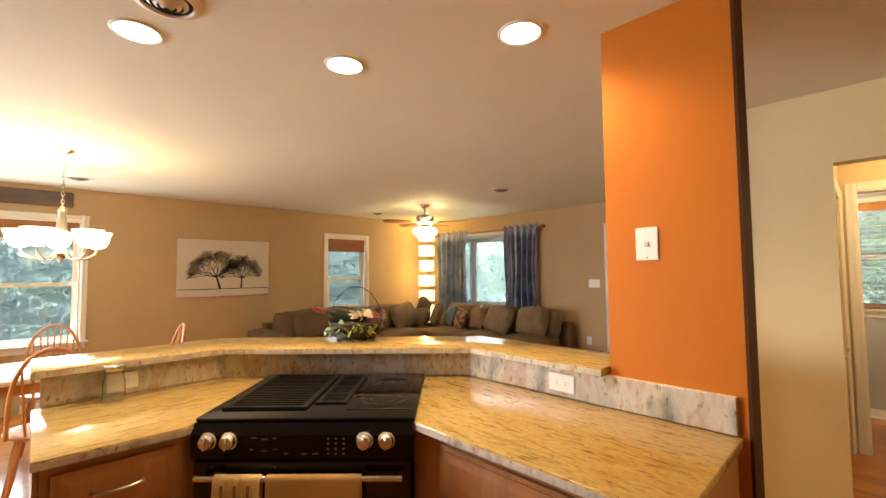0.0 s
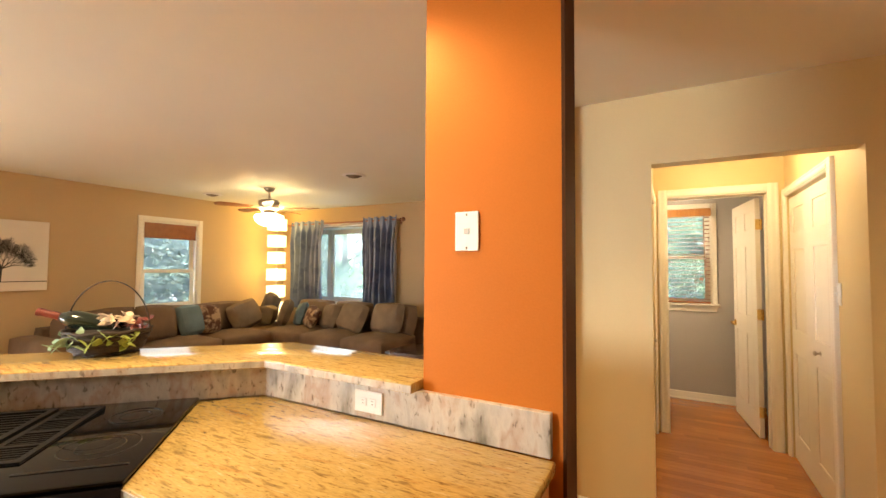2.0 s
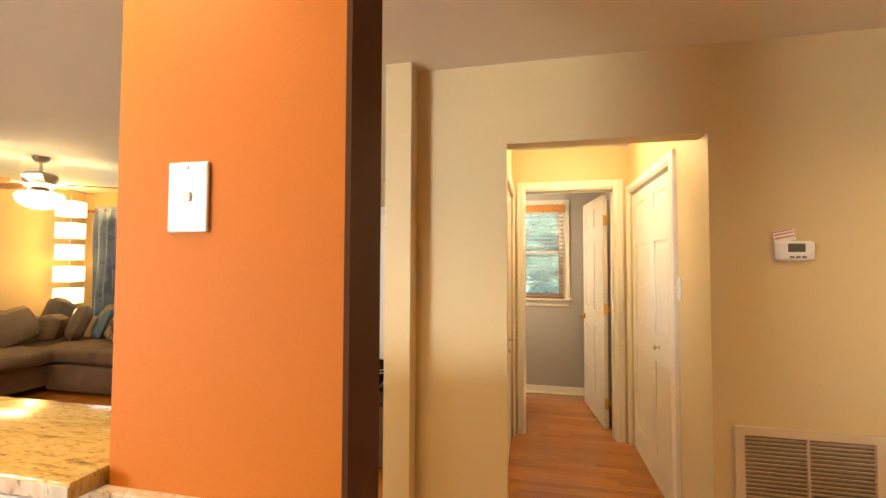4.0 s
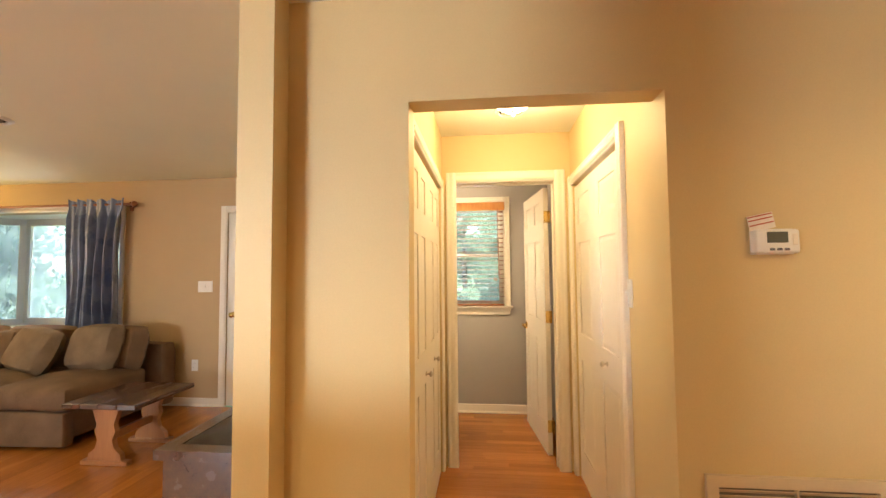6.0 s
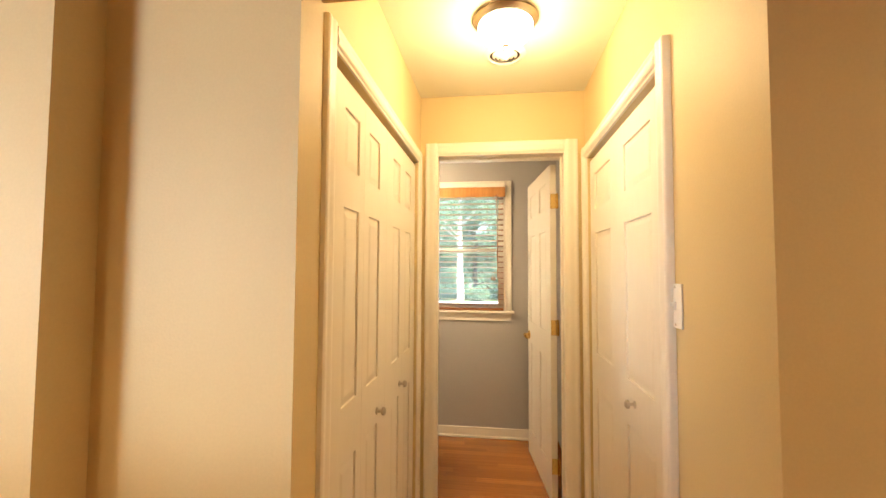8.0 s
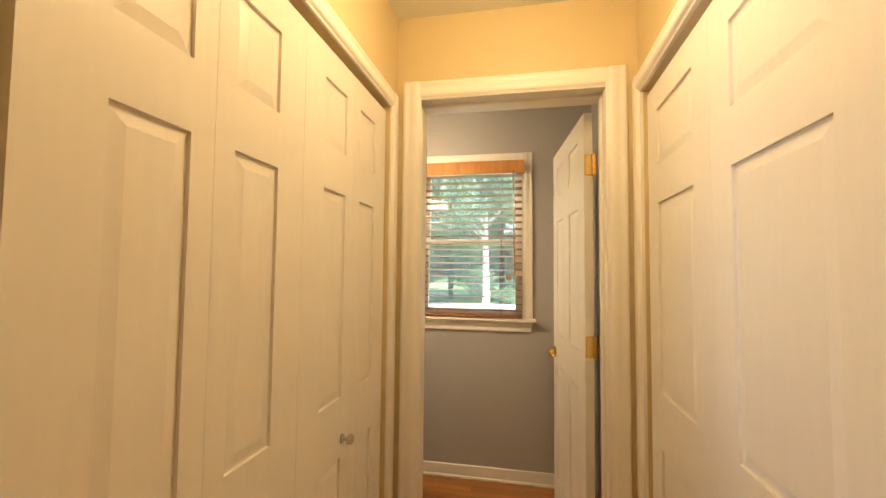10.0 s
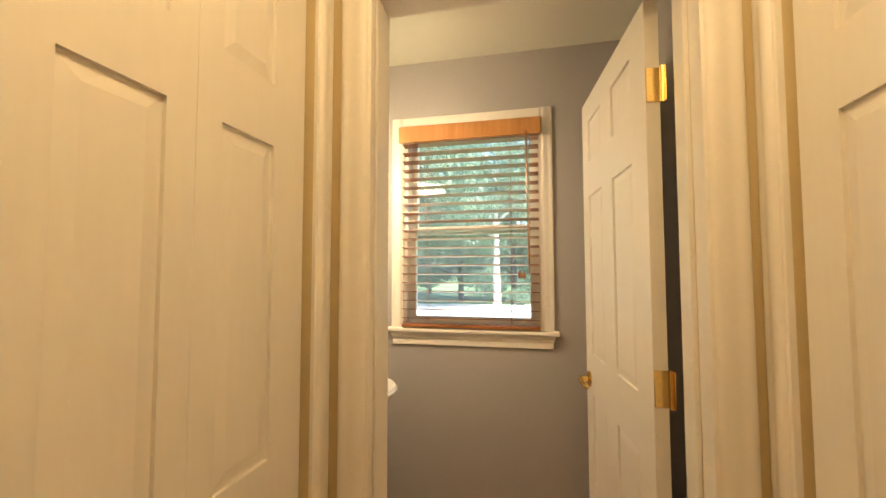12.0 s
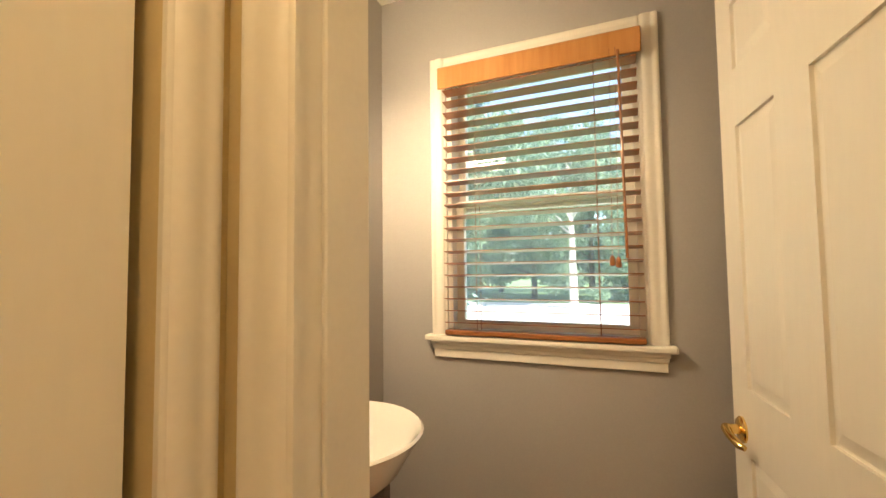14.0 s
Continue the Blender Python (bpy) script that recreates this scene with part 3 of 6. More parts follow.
def bifold(name, x0, x1, n, yc, face, label, knobs, cols):
    c = thing(name, label, "closet door", (x0, yc, 0))
    w = (x1 - x0) / n
    for i in range(n):
        xa = x0 + i * w + 0.0015
        leaf = panel_door("leaf", c, lambda u, v, t, xa=xa: (xa - x0 + u, t, v), w - 0.0008, 1.962, 0.034, [cols[i % 2]], BIFOLD_ROWS)
        for kx, kz in knobs:
            if xa <= kx < xa + w:
                knob_round(leaf, (kx, yc + face * 0.017, kz), (0, face, 0), 0.015, NICKEL)
    return c


bifold("closet_door", 3.415, 4.600, 4, 0.529, -1, "white six-panel bifold closet doors with small knobs, closed", [(3.894, 0.846), (4.262, 0.85)], [(0.105, 0.243), (0.052, 0.190)])
bifold("closet_door", 3.635, 4.620, 2, -0.452, 1, "white panelled bifold closet door with a small knob, closed", [(3.934, 0.90)], [(0.101, 0.392), (0.101, 0.392)])
casing("trim_closet_left", lambda u, v, t: (u, 0.50 - t, v), 3.39, 4.62, 0, 1.985, 0.062, "white painted trim round the closet doors")
casing("trim_closet_right", lambda u, v, t: (u, -0.425 + t, v), 3.605, 4.635, 0, 1.985, 0.062, "white painted trim round the closet door", depth=0.026)
casing("trim_bath_door", lambda u, v, t: (4.70 - t, u, v), -0.311, 0.394, 0, 2.035, 0.074, "white painted trim round the bathroom doorway")
casing("trim_bath_door_inside", lambda u, v, t: (4.86 + t, u, v), -0.331, 0.430, 0, 2.040, 0.060, "white painted trim on the bathroom side")

jamb = thing("door_jamb", "white painted door jamb with stop strips", "trim", (4.76, 0, 0), kind="structure")
part("jamb_side", box(bx(4.70, 4.86, 0.410, 0.430, 0, 2.035), 4.755, 4.795, 0.402, 0.410, 0, 2.035, bev=0.002), PAINT_TRIM, jamb)
part("jamb_side", box(bx(4.70, 4.86, -0.331, -0.311, 0, 2.035), 4.755, 4.795, -0.311, -0.300, 0, 2.035, bev=0.002), PAINT_TRIM, jamb)
part("jamb_head", box(bx(4.70, 4.86, -0.331, 0.430, 2.035, 2.055), 4.755, 4.795, -0.300, 0.402, 2.024, 2.035, bev=0.002), PAINT_TRIM, jamb)

# bathroom door, standing open into the room
BD = thing("bathroom_door", "white six-panel door standing open, with brass knob and hinges", "door", (4.922, -0.279, 0), turn=6.5)
BDW = 0.725
bleaf = panel_door("leaf", BD, lambda u, v, t: (u, t, v), BDW, 2.025, 0.035, [(0.115, 0.310), (0.435, 0.630)], [(0.20, 0.84), (0.997, 1.627), (1.765, 1.93)])
for s in (1, -1):
    bm = lathe(B(), [(0, 0), (0.031, 0), (0.031, 0.004), (0.026, 0.009), (0.012, 0.011), (0.011, 0.030), (0, 0.030)], 22)
    q = Vector((0, 0, 1)).rotation_difference(Vector((0, s, 0))).to_matrix().to_4x4()
    bmesh.ops.transform(bm, matrix=Matrix.Translation((BDW - 0.055, s * 0.0175, 0.892)) @ q, verts=bm.verts)
    kn = part("door_handle", bm, BRASS, bleaf, "polished brass lever handle", smooth=True)
    lv = tube(B(), [(BDW - 0.055, s * 0.052, 0.892), (BDW - 0.06, s * 0.055, 0.893), (BDW - 0.095, s * 0.058, 0.889), (BDW - 0.135, s * 0.053, 0.882), (BDW - 0.145, s * 0.045, 0.879)], 0.010, 10, taper=[1.3, 1.1, 0.95, 0.9, 0.6])
    tube(lv, [(BDW - 0.055, s * 0.028, 0.892), (BDW - 0.055, s * 0.058, 0.892)], 0.012, 12)
    part("lever", lv, BRASS, bleaf, smooth=True)
for z in (0.22, 1.035, 1.80):
    bm = box(B(), -0.003, 0.0005, -0.0175, 0.0165, z - 0.045, z + 0.045, bev=0.001)
    box(bm, -0.020, -0.006, -0.0275, -0.0250, z - 0.045, z + 0.045, bev=0.001)
    tube(bm, [(-0.006, -0.023, z - 0.047), (-0.006, -0.023, z + 0.047)], 0.006, 10)
    for dz in (-0.028, 0.0, 0.028):
        lathe(bm, [(0, 0), (0.0035, 0), (0.003, 0.001), (0, 0.0012)], 8, (0, 0, 0), Matrix.Translation((-0.003, 0.006 if dz else -0.004, z + dz)) @ pose(0, 0, 0, 0, -90))
    part("hinge", bm, BRASS, BD, "polished brass hinge", smooth=True, local=True)

# front door in the living room's east wall, closed
FDY = 0.037                            # the door stands this far along the wall
FD = thing("front_door", "white panelled front door with an arched glass light, closed", "door", (5.88, 2.0, 0))
fdl = part("leaf", slab(B(), 2.003, 2.867, 0.005, 2.025, 5.862, 5.905, [(2.12, 2.39, 0.18, 0.75), (2.48, 2.75, 0.18, 0.75), (2.12, 2.39, 0.87, 1.48), (2.48, 2.75, 0.87, 1.48), (2.15, 2.72, 1.60, 1.90)], lambda u, v, t: (t, u, v)), PAINT_DOOR, FD)
for a, b in ((2.12, 2.39), (2.48, 2.75)):
    for c, d in ((0.18, 0.75), (0.87, 1.48)):
        part("door_panel", raised(B(), a, b, c, d, 5.8835, 0.0215, lambda u, v, t: (t, u, v)), PAINT_DOOR, fdl)
arc = [(2.435 + 0.285 * math.cos(math.pi * k / 16), 1.61 + 0.285 * math.sin(math.pi * k / 16)) for k in range(17)]
bm = B()
top = [bm.verts.new((5.868, y, z)) for y, z in arc]
rim = [bm.verts.new((5.868, 2.15 if k > 8 else 2.72, 1.90)) for k in range(17)]
bk = [bm.verts.new((5.90, y, z)) for y, z in arc]
for k in range(16):
    if k != 8:
        f = [top[k], top[k + 1], rim[k]]
        bm.faces.new(f)
    bm.faces.new((top[k], bk[k], bk[k + 1], top[k + 1]))
bm.faces.new((top[8], rim[8], rim[9], top[9]))
part("light_surround", bm, PAINT_DOOR, fdl)
ap = part("arched_pane", prism(B(), [(y, z) for y, z in arc], 0.0, 0.005), PANE, fdl, "arched clear glass pane")
for v in ap.data.vertices:
    y, z, t = v.co + ORIGIN[FD.name]
    v.co = Vector((5.885 + t, y, z)) - ORIGIN[FD.name]
ap.visible_shadow = False
for k in range(1, 5):
    a = math.pi * k / 5
    part("muntin", tube(B(), [(5.884, 2.435 + 0.08 * math.cos(a), 1.61 + 0.08 * math.sin(a)), (5.884, 2.435 + 0.28 * math.cos(a), 1.61 + 0.28 * math.sin(a))], 0.006, 6), PAINT_DOOR, fdl)
bm = lathe(B(), [(0, 0), (0.03, 0), (0.03, 0.006), (0.012, 0.01), (0.012, 0.03), (0.027, 0.04), (0.028, 0.055), (0.015, 0.065), (0, 0.066)], 18, m=Matrix.Translation((5.862, 2.79, 0.95)) @ pose(0, 0, 0, 0, -90))
part("knob", bm, BRASS, fdl, smooth=True)
FD.location.y += FDY
casing("trim_front_door", lambda u, v, t: (5.85 - t, u, v), 2.037, 2.907, 0, 2.03, 0.07, "white painted trim round the front door")


# ---------------------------------------------------------------- windows
def sash_window(name, to, u0, u1, v0, v1, mid, label, frame_mat, depth=0.15, stile=0.045, pane=PANE_GLARE):
    """A double-hung window in the depth of the wall: frame, two sashes, panes; to(u, v, t), t from the room's face outwards."""
    w = thing(name, label, "window", to((u0 + u1) / 2, v0, 0.05), kind="structure")
    part("window_frame", slab(B(), u0, u1, v0, v1, 0.004, depth - 0.01, [(u0 + 0.02, u1 - 0.02, v0 + 0.02, v1 - 0.02)], to), PAINT_TRIM if frame_mat is not SASHWOOD else SASHWOOD, w)
    for (a, b, t0) in ((v0 + 0.02, mid + 0.02, 0.05), (mid - 0.02, v1 - 0.02, 0.085)):
        s = part("sash", slab(B(), u0 + 0.02, u1 - 0.02, a, b, t0, t0 + 0.03, [(u0 + 0.02 + stile, u1 - 0.02 - stile, a + stile, b - stile * 0.9)], to), frame_mat, w)
        g = part("pane", slab(B(), u0 + 0.015 + stile, u1 - 0.015 - stile, a + stile - 0.004, b - stile * 0.9 + 0.004, t0 + 0.012, t0 + 0.018, [], to), pane, s)
        g.visible_shadow = False
    return w


north = lambda u, v, t: (u, NY + t, v)
sash_window("window_1", north, WA[0], WA[1], WA[2], WA[3], 1.33, "white double-hung living room window", PAINT_TRIM)
sash_window("window_2", north, WB[0], WB[1], WB[2], WB[3], 1.33, "white double-hung dining window", PAINT_TRIM)
sash_window("window_3", lambda u, v, t: (BX + t, u, v), *BW, 1.54, "small white double-hung bathroom window behind a blind", PAINT_TRIM, stile=0.030, pane=PANE_BATH)
sash_window("window_4", lambda u, v, t: (WX - t, u, v), 4.2, 5.8, 0.92, 2.0, 1.46, "wide white double-hung dining room window", PAINT_TRIM)
ny_in = lambda u, v, t: (u, NY - t, v)
for nm, o in (("trim_window_living", WA), ("trim_window_dining", WB)):
    c = casing(nm, ny_in, *o, 0.065, "white painted window trim")
    part("stool", bx(o[0] - 0.09, o[1] + 0.09, NY - 0.05, NY + 0.004, o[2] - 0.025, o[2], bev=0.005), PAINT_TRIM, c)
    part("apron", bx(o[0] - 0.065, o[1] + 0.065, NY - 0.018, NY, o[2] - 0.09, o[2] - 0.025, bev=0.004), PAINT_TRIM, c)
bw = casing("trim_window_bath", lambda u, v, t: (BX - t, u, v), *BW, 0.062, "white painted trim round the bathroom window", depth=0.02)
part("stool", bx(BX - 0.045, BX + 0.004, -0.082, 0.776, 1.020, 1.042, bev=0.006, seg=2), PAINT_TRIM, bw)
ab = B()
for i, (z, d) in enumerate(((1.020, 0.026), (1.004, 0.020), (0.988, 0.014))):
    box(ab, BX - d, BX, -0.062 + 0.004 * i, 0.756 - 0.004 * i, z - 0.016 - (0.016 if i == 2 else 0), z, bev=0.002)
part("apron", ab, PAINT_TRIM, bw)

# bay window: a white box bay of three lights
bay = thing("bay_window", "white bay window of three lights with a deep sill", "window", (6.1, 5.05, 0.77), kind="structure")
OUT = [(6.0, 4.0), (6.40, 4.32), (6.40, 5.94), (6.0, 6.22)]
part("bay_seat", prism(B(), [(5.845, 4.15), (6.0, 4.15), (6.0, 4.0), (6.43, 4.30), (6.43, 5.96), (6.0, 6.22), (6.0, 5.95), (5.845, 5.95)], 0.72, 0.768, 0.004), PAINT_TRIM, bay)
part("bay_head", prism(B(), [(6.0, 4.0), (6.43, 4.30), (6.43, 5.96), (6.0, 6.22)], 2.082, 2.14), PAINT_TRIM, bay)
for p, q in zip(OUT, OUT[1:]):
    a, d = Vector((*p, 0)), Vector((q[0] - p[0], q[1] - p[1], 0))
    ln = d.length
    d = d / ln
    nrm = Vector((d.y, -d.x, 0))
    to = lambda u, v, t, a=a, d=d, nrm=nrm: tuple(a + d * u + nrm * t + Vector((0, 0, v)))
    f = part("bay_light", slab(B(), 0.0, ln, 0.77, 2.08, -0.03, 0.03, [(0.075, ln - 0.075, 0.85, 2.0)], to), PAINT_TRIM, bay)
    g = part("pane", slab(B(), 0.07, ln - 0.07, 0.845, 2.005, -0.003, 0.003, [], to), PANE_GLARE, f)
    g.visible_shadow = False
casing("trim_bay", lambda u, v, t: (EX - t, u, v), *BAY, 0.06, "white painted trim round the bay window opening")

# ---------------------------------------------------------------- kitchen: counters, bar, range
CZ = 0.905
R0 = Vector((1.227, 2.242, 0))              # middle of the diagonal splash
AX, AY = Vector((1, 1, 0)).normalized(), Vector((-1, 1, 0)).normalized()   # into the corner; along the splash
RW, RD = 0.775, 0.655


def rp(u, v, z=0.0):
    """A place from the range's own axes: u to its right seen from the front, v from the splash to the front."""
    return R0 - AY * u - AX * v + Vector((0, 0, z))


def diag(bm):
    """Turn a mesh built in (u right, v to the front, z) into the corner."""
    m = Matrix(((-AY.x, -AX.x, 0, R0.x), (-AY.y, -AX.y, 0, R0.y), (0, 0, 1, 0), (0, 0, 0, 1)))
    bmesh.ops.transform(bm, matrix=m, verts=bm.verts)
    return bm


def xy(p):
    return (p.x, p.y)


hw = RW / 2 + 0.003
RB, RF = rp(hw, 0.012), rp(hw, RD)
LB, LF = rp(-hw, 0.012), rp(-hw, RD)
right_poly = [(1.668, 0.645), (1.668, 1.80), xy(RB), xy(RF), (1.04, 1.44), (1.05, 0.645)]
left_poly = [(0.80, 2.69), (0.065, 2.69), (0.065, 2.03), (0.455, 2.03), xy(LF), xy(LB)]


def stone_top(name, poly, front, z0, z1, material, label, category):
    """A stone slab and, along its front, the rougher pale edge, piece by piece."""
    c = thing(name, label, category, (*poly[0], z0))
    part("slab", prism(B(), poly, z0, z1, 0.006), material, c, smooth=True)
    for a, b in zip(front, front[1:]):
        a, b = Vector((*a, 0)), Vector((*b, 0))
        d = (b - a).normalized()
        out = Vector((d.y, -d.x, 0)) * 0.003
        q = [a, b, b + out, a + out]
        part("front_edge", prism(B(), [(v.x, v.y) for v in q], z0 + 0.004, z1 - 0.007), GRANITE_UP, c, "rough pale grey stone edge")
    return c


stone_top("countertop", right_poly, [(1.05, 0.645), (1.04, 1.44), xy(RF)][::-1], CZ - 0.032, CZ, GRANITE, "polished gold granite countertop beside the range", "countertop")
stone_top("countertop", left_poly, [xy(LF), (0.455, 2.03), (0.065, 2.03)][::-1], CZ - 0.032, CZ, GRANITE_X, "polished gold granite countertop with dark flecks", "countertop")

splash = thing("backsplash", "polished granite backsplash under the raised bar", "backsplash", (1.25, 2.26, CZ))
part("splash_panel", bx(1.67, 1.692, 0.66, 1.798, CZ, 1.026, bev=0.002), GRANITE_UP, splash)
part("splash_panel", diag(box(B(), -0.636, 0.636, -0.022, 0.0, CZ, 1.022, bev=0.002)), GRANITE_UP, splash)
part("splash_panel", bx(0.090, 0.79, 2.69, 2.712, CZ, 1.022, bev=0.002), GRANITE_UP, splash)
knee = thing("knee_wall", "tan painted low wall that carries the bar", "wall", (1.3, 2.3, 0), kind="structure")
part("low_wall", prism(B(), [(1.693, 1.08), (1.83, 1.08), (1.83, 1.90), (0.89, 2.85), (0.095, 2.85), (0.095, 2.713), (0.832, 2.713), (1.693, 1.836)], 0, 1.021), PAINT_TAN, knee)
BAR = [(1.632, 1.085), (1.95, 1.085), (1.95, 1.955), (0.885, 3.02), (0.060, 3.02), (0.060, 2.655), (0.755, 2.655), (1.632, 1.76)]
stone_top("bar_top", BAR, [(0.060, 2.655), (0.755, 2.655), (1.632, 1.76), (1.632, 1.085)], 1.024, 1.058, GRANITE, "polished gold granite raised bar top", "bar top")


def drawer_unit(name, to, w, label, n=3):
    """A base cabinet: body, face frame, drawers with raised fronts and pulls; to(u, v, t): u along its front, t outwards."""
    c = thing(name, label, "cabinet", to(w / 2, 0.0, 0), group="kitchen base cabinets")
    part("body", slab(B(), 0, w, 0.10, CZ - 0.036, -0.52, 0.0, [], to), OAK_CAB, c)
    part("toe_kick", slab(B(), 0, w, 0.0, 0.10, -0.50, -0.07, [], to), DARKWOOD, c)
    zs = [(0.685, 0.845), (0.40, 0.665), (0.125, 0.38)]
    for a, b in zs:
        d = part("drawer_front", slab(B(), 0.025, w - 0.025, a, b, 0.001, 0.018, [], to), OAK_CAB, c)
        r = raised(B(), 0.040, w - 0.040, a + 0.015, b - 0.015, 0.016, 0.010, to, 0.03)
        part("drawer_field", r, OAK_CAB, d)
        z = (a + b) / 2
        pts = [to(w / 2 - 0.065, z, 0.02), to(w / 2 - 0.06, z, 0.038), to(w / 2 - 0.03, z, 0.048), to(w / 2, z, 0.05), to(w / 2 + 0.03, z, 0.048), to(w / 2 + 0.06, z, 0.038), to(w / 2 + 0.065, z, 0.02)]
        part("pull", tube(B(), pts, 0.0055, 8, taper=[1.3, 1.1, 0.9, 0.9, 0.9, 1.1, 1.3]), NICKEL, d, "brushed nickel bow pull", smooth=True)
    return c


drawer_unit("base_cabinet", lambda u, v, t: (0.085 + u, 2.065 - t, v), 0.37, "honey oak base cabinet with raised drawer fronts")
drawer_unit("base_cabinet", lambda u, v, t: (1.09 - t, 1.425 - u, v), 0.775, "honey oak base cabinet with raised drawer fronts")
solid("filler_panel", prism(B(), [(0.457, 2.075), xy(LF + AX * 0.03), xy(LB), (0.457, 2.6)], 0.10, CZ - 0.036), OAK_CAB, "honey oak corner filler panel beside the range", "cabinet")
solid("filler_panel", prism(B(), [(1.10, 1.427), (1.6, 1.427), xy(RB), xy(RF + AX * 0.03)], 0.10, CZ - 0.036), OAK_CAB, "honey oak corner filler panel beside the range", "cabinet")
solid("cabinet_end_panel", bx(0.071, 0.083, 2.07, 2.68, 0.0, CZ - 0.036), OAK_CAB, "honey oak end panel of the cabinets", "cabinet")

# the range
rg = thing("range", "black slide-in cooking range with a downdraft grill and steel knobs", "range", tuple(rp(0, RD / 2)))
part("body", diag(box(B(), -RW / 2, RW / 2, 0.02, RD - 0.02, 0.02, CZ - 0.02, bev=0.004)), BLACK_GLOSS, rg)
ct = part("cooktop", diag(box(B(), -RW / 2 - 0.006, RW / 2 + 0.006, 0.006, RD, CZ + 0.001, CZ + 0.014, bev=0.006, seg=2)), BLACK_GLASS, rg, "black glass cooktop", smooth=True)
# grill module with a framed grate
part("grill_frame", diag(slab(B(), -0.345, -0.025, 0.055, 0.565, CZ + 0.012, CZ + 0.024, [(-0.325, -0.045, 0.075, 0.545)], lambda u, v, t: (u, v, t))), BLACK_IRON, ct)
for k in range(19):
    v = 0.088 + 0.0247 * k
    part("grill_bar", diag(box(B(), -0.324, -0.046, v, v + 0.011, CZ + 0.0145, CZ + 0.021)), BLACK_IRON, ct)
vent = part("downdraft_vent", diag(slab(B(), -0.012, 0.112, 0.06, 0.50, CZ + 0.0125, CZ + 0.021, [(0.006, 0.094, 0.075 + 0.105 * k, 0.075 + 0.105 * k + 0.088) for k in range(4)], lambda u, v, t: (u, v, t))), BLACK_IRON, ct)
for k in range(4):
    for j in range(5):
        v = 0.083 + 0.105 * k + 0.016 * j
        part("vent_slat", diag(box(B(), 0.006, 0.094, v, v + 0.006, CZ + 0.0135, CZ + 0.019)), BLACK_IRON, vent)
for (u, v, r) in ((0.245, 0.17, 0.075), (0.25, 0.42, 0.095)):
    for f in (1.0, 0.62):
        b = lathe(B(), [(r * f - 0.003, 0.0), (r * f - 0.003, 0.0009), (r * f, 0.0009), (r * f, 0.0)], 36, (u, v, CZ + 0.0142))
        part("burner_ring", diag(b), RING_MARK, ct)
part("cooktop_seam", diag(box(B(), 0.13, 0.37, 0.560, 0.568, CZ + 0.0135, CZ + 0.0165)), BLACK_IRON, ct)
# sloped control panel
pn = B()
sec = [(RD - 0.03, CZ + 0.0), (RD + 0.006, CZ + 0.0), (RD + 0.030, CZ - 0.035), (RD + 0.030, CZ - 0.115), (RD - 0.03, CZ - 0.115)]
lo = [pn.verts.new((-RW / 2 - 0.003, v, z)) for v, z in sec]
hi = [pn.verts.new((RW / 2 + 0.003, v, z)) for v, z in sec]
pn.faces.new(lo)
pn.faces.new(hi[::-1])
for k in range(5):
    pn.faces.new((lo[k], lo[(k + 1) % 5], hi[(k + 1) % 5], hi[k]))
cp = part("control_panel", diag(pn), BLACK_GLOSS, rg)
for u in (-0.325, -0.252, 0.222, 0.298):
    kb = lathe(B(), [(0, 0), (0.030, 0), (0.030, 0.006), (0.026, 0.009), (0.025, 0.024), (0.021, 0.029), (0, 0.030)], 22, m=Matrix.Translation((u, RD + 0.031, CZ - 0.052)) @ pose(0, 0, 0, -90))
    box(kb, u - 0.0045, u + 0.0045, RD + 0.058, RD + 0.068, CZ - 0.052 - 0.022, CZ - 0.052 + 0.022, bev=0.002)
    k = part("knob", diag(kb), STEEL, cp, "brushed steel control knob", smooth=True)
    mk = box(B(), u - 0.02, u - 0.002, RD + 0.0302, RD + 0.0312, CZ - 0.030, CZ - 0.0265)
    part("marking", diag(mk), GREY_MARK, cp)
for row in range(4):
    for col in range(3):
        u, z = 0.09 + 0.027 * col, CZ - 0.050 - 0.017 * row
        part("key_marking", diag(box(B(), u, u + 0.008, RD + 0.0302, RD + 0.0309, z, z + 0.006)), GREY_MARK, cp)
for u, z, w in ((-0.175, -0.045, 0.02), (-0.14, -0.05, 0.022), (-0.10, -0.047, 0.015), (-0.18, -0.085, 0.012), (-0.14, -0.09, 0.02), (-0.10, -0.084, 0.018), (-0.06, -0.1, 0.015), (0.0, -0.1, 0.02), (0.04, -0.1, 0.022)):
    part("marking", diag(box(B(), u, u + w, RD + 0.0302, RD + 0.0309, CZ + z, CZ + z + 0.004)), GREY_MARK, cp)
dr = part("oven_door", diag(box(B(), -RW / 2 + 0.004, RW / 2 - 0.004, RD - 0.018, RD + 0.022, 0.17, CZ - 0.122, bev=0.006)), BLACK_GLASS, rg)
hb = tube(B(), [(-0.355, RD + 0.060, CZ - 0.168), (0.355, RD + 0.060, CZ - 0.168)], 0.0105, 14)
for u in (-0.33, 0.33):
    tube(hb, [(u, RD + 0.02, CZ - 0.168), (u, RD + 0.058, CZ - 0.168)], 0.009, 10)
part("handle", diag(hb), STEEL, dr, "brushed steel bar handle", smooth=True)
part("warming_drawer", diag(box(B(), -RW / 2 + 0.004, RW / 2 - 0.004, RD - 0.018, RD + 0.018, 0.03, 0.16, bev=0.005)), BLACK_GLOSS, rg)


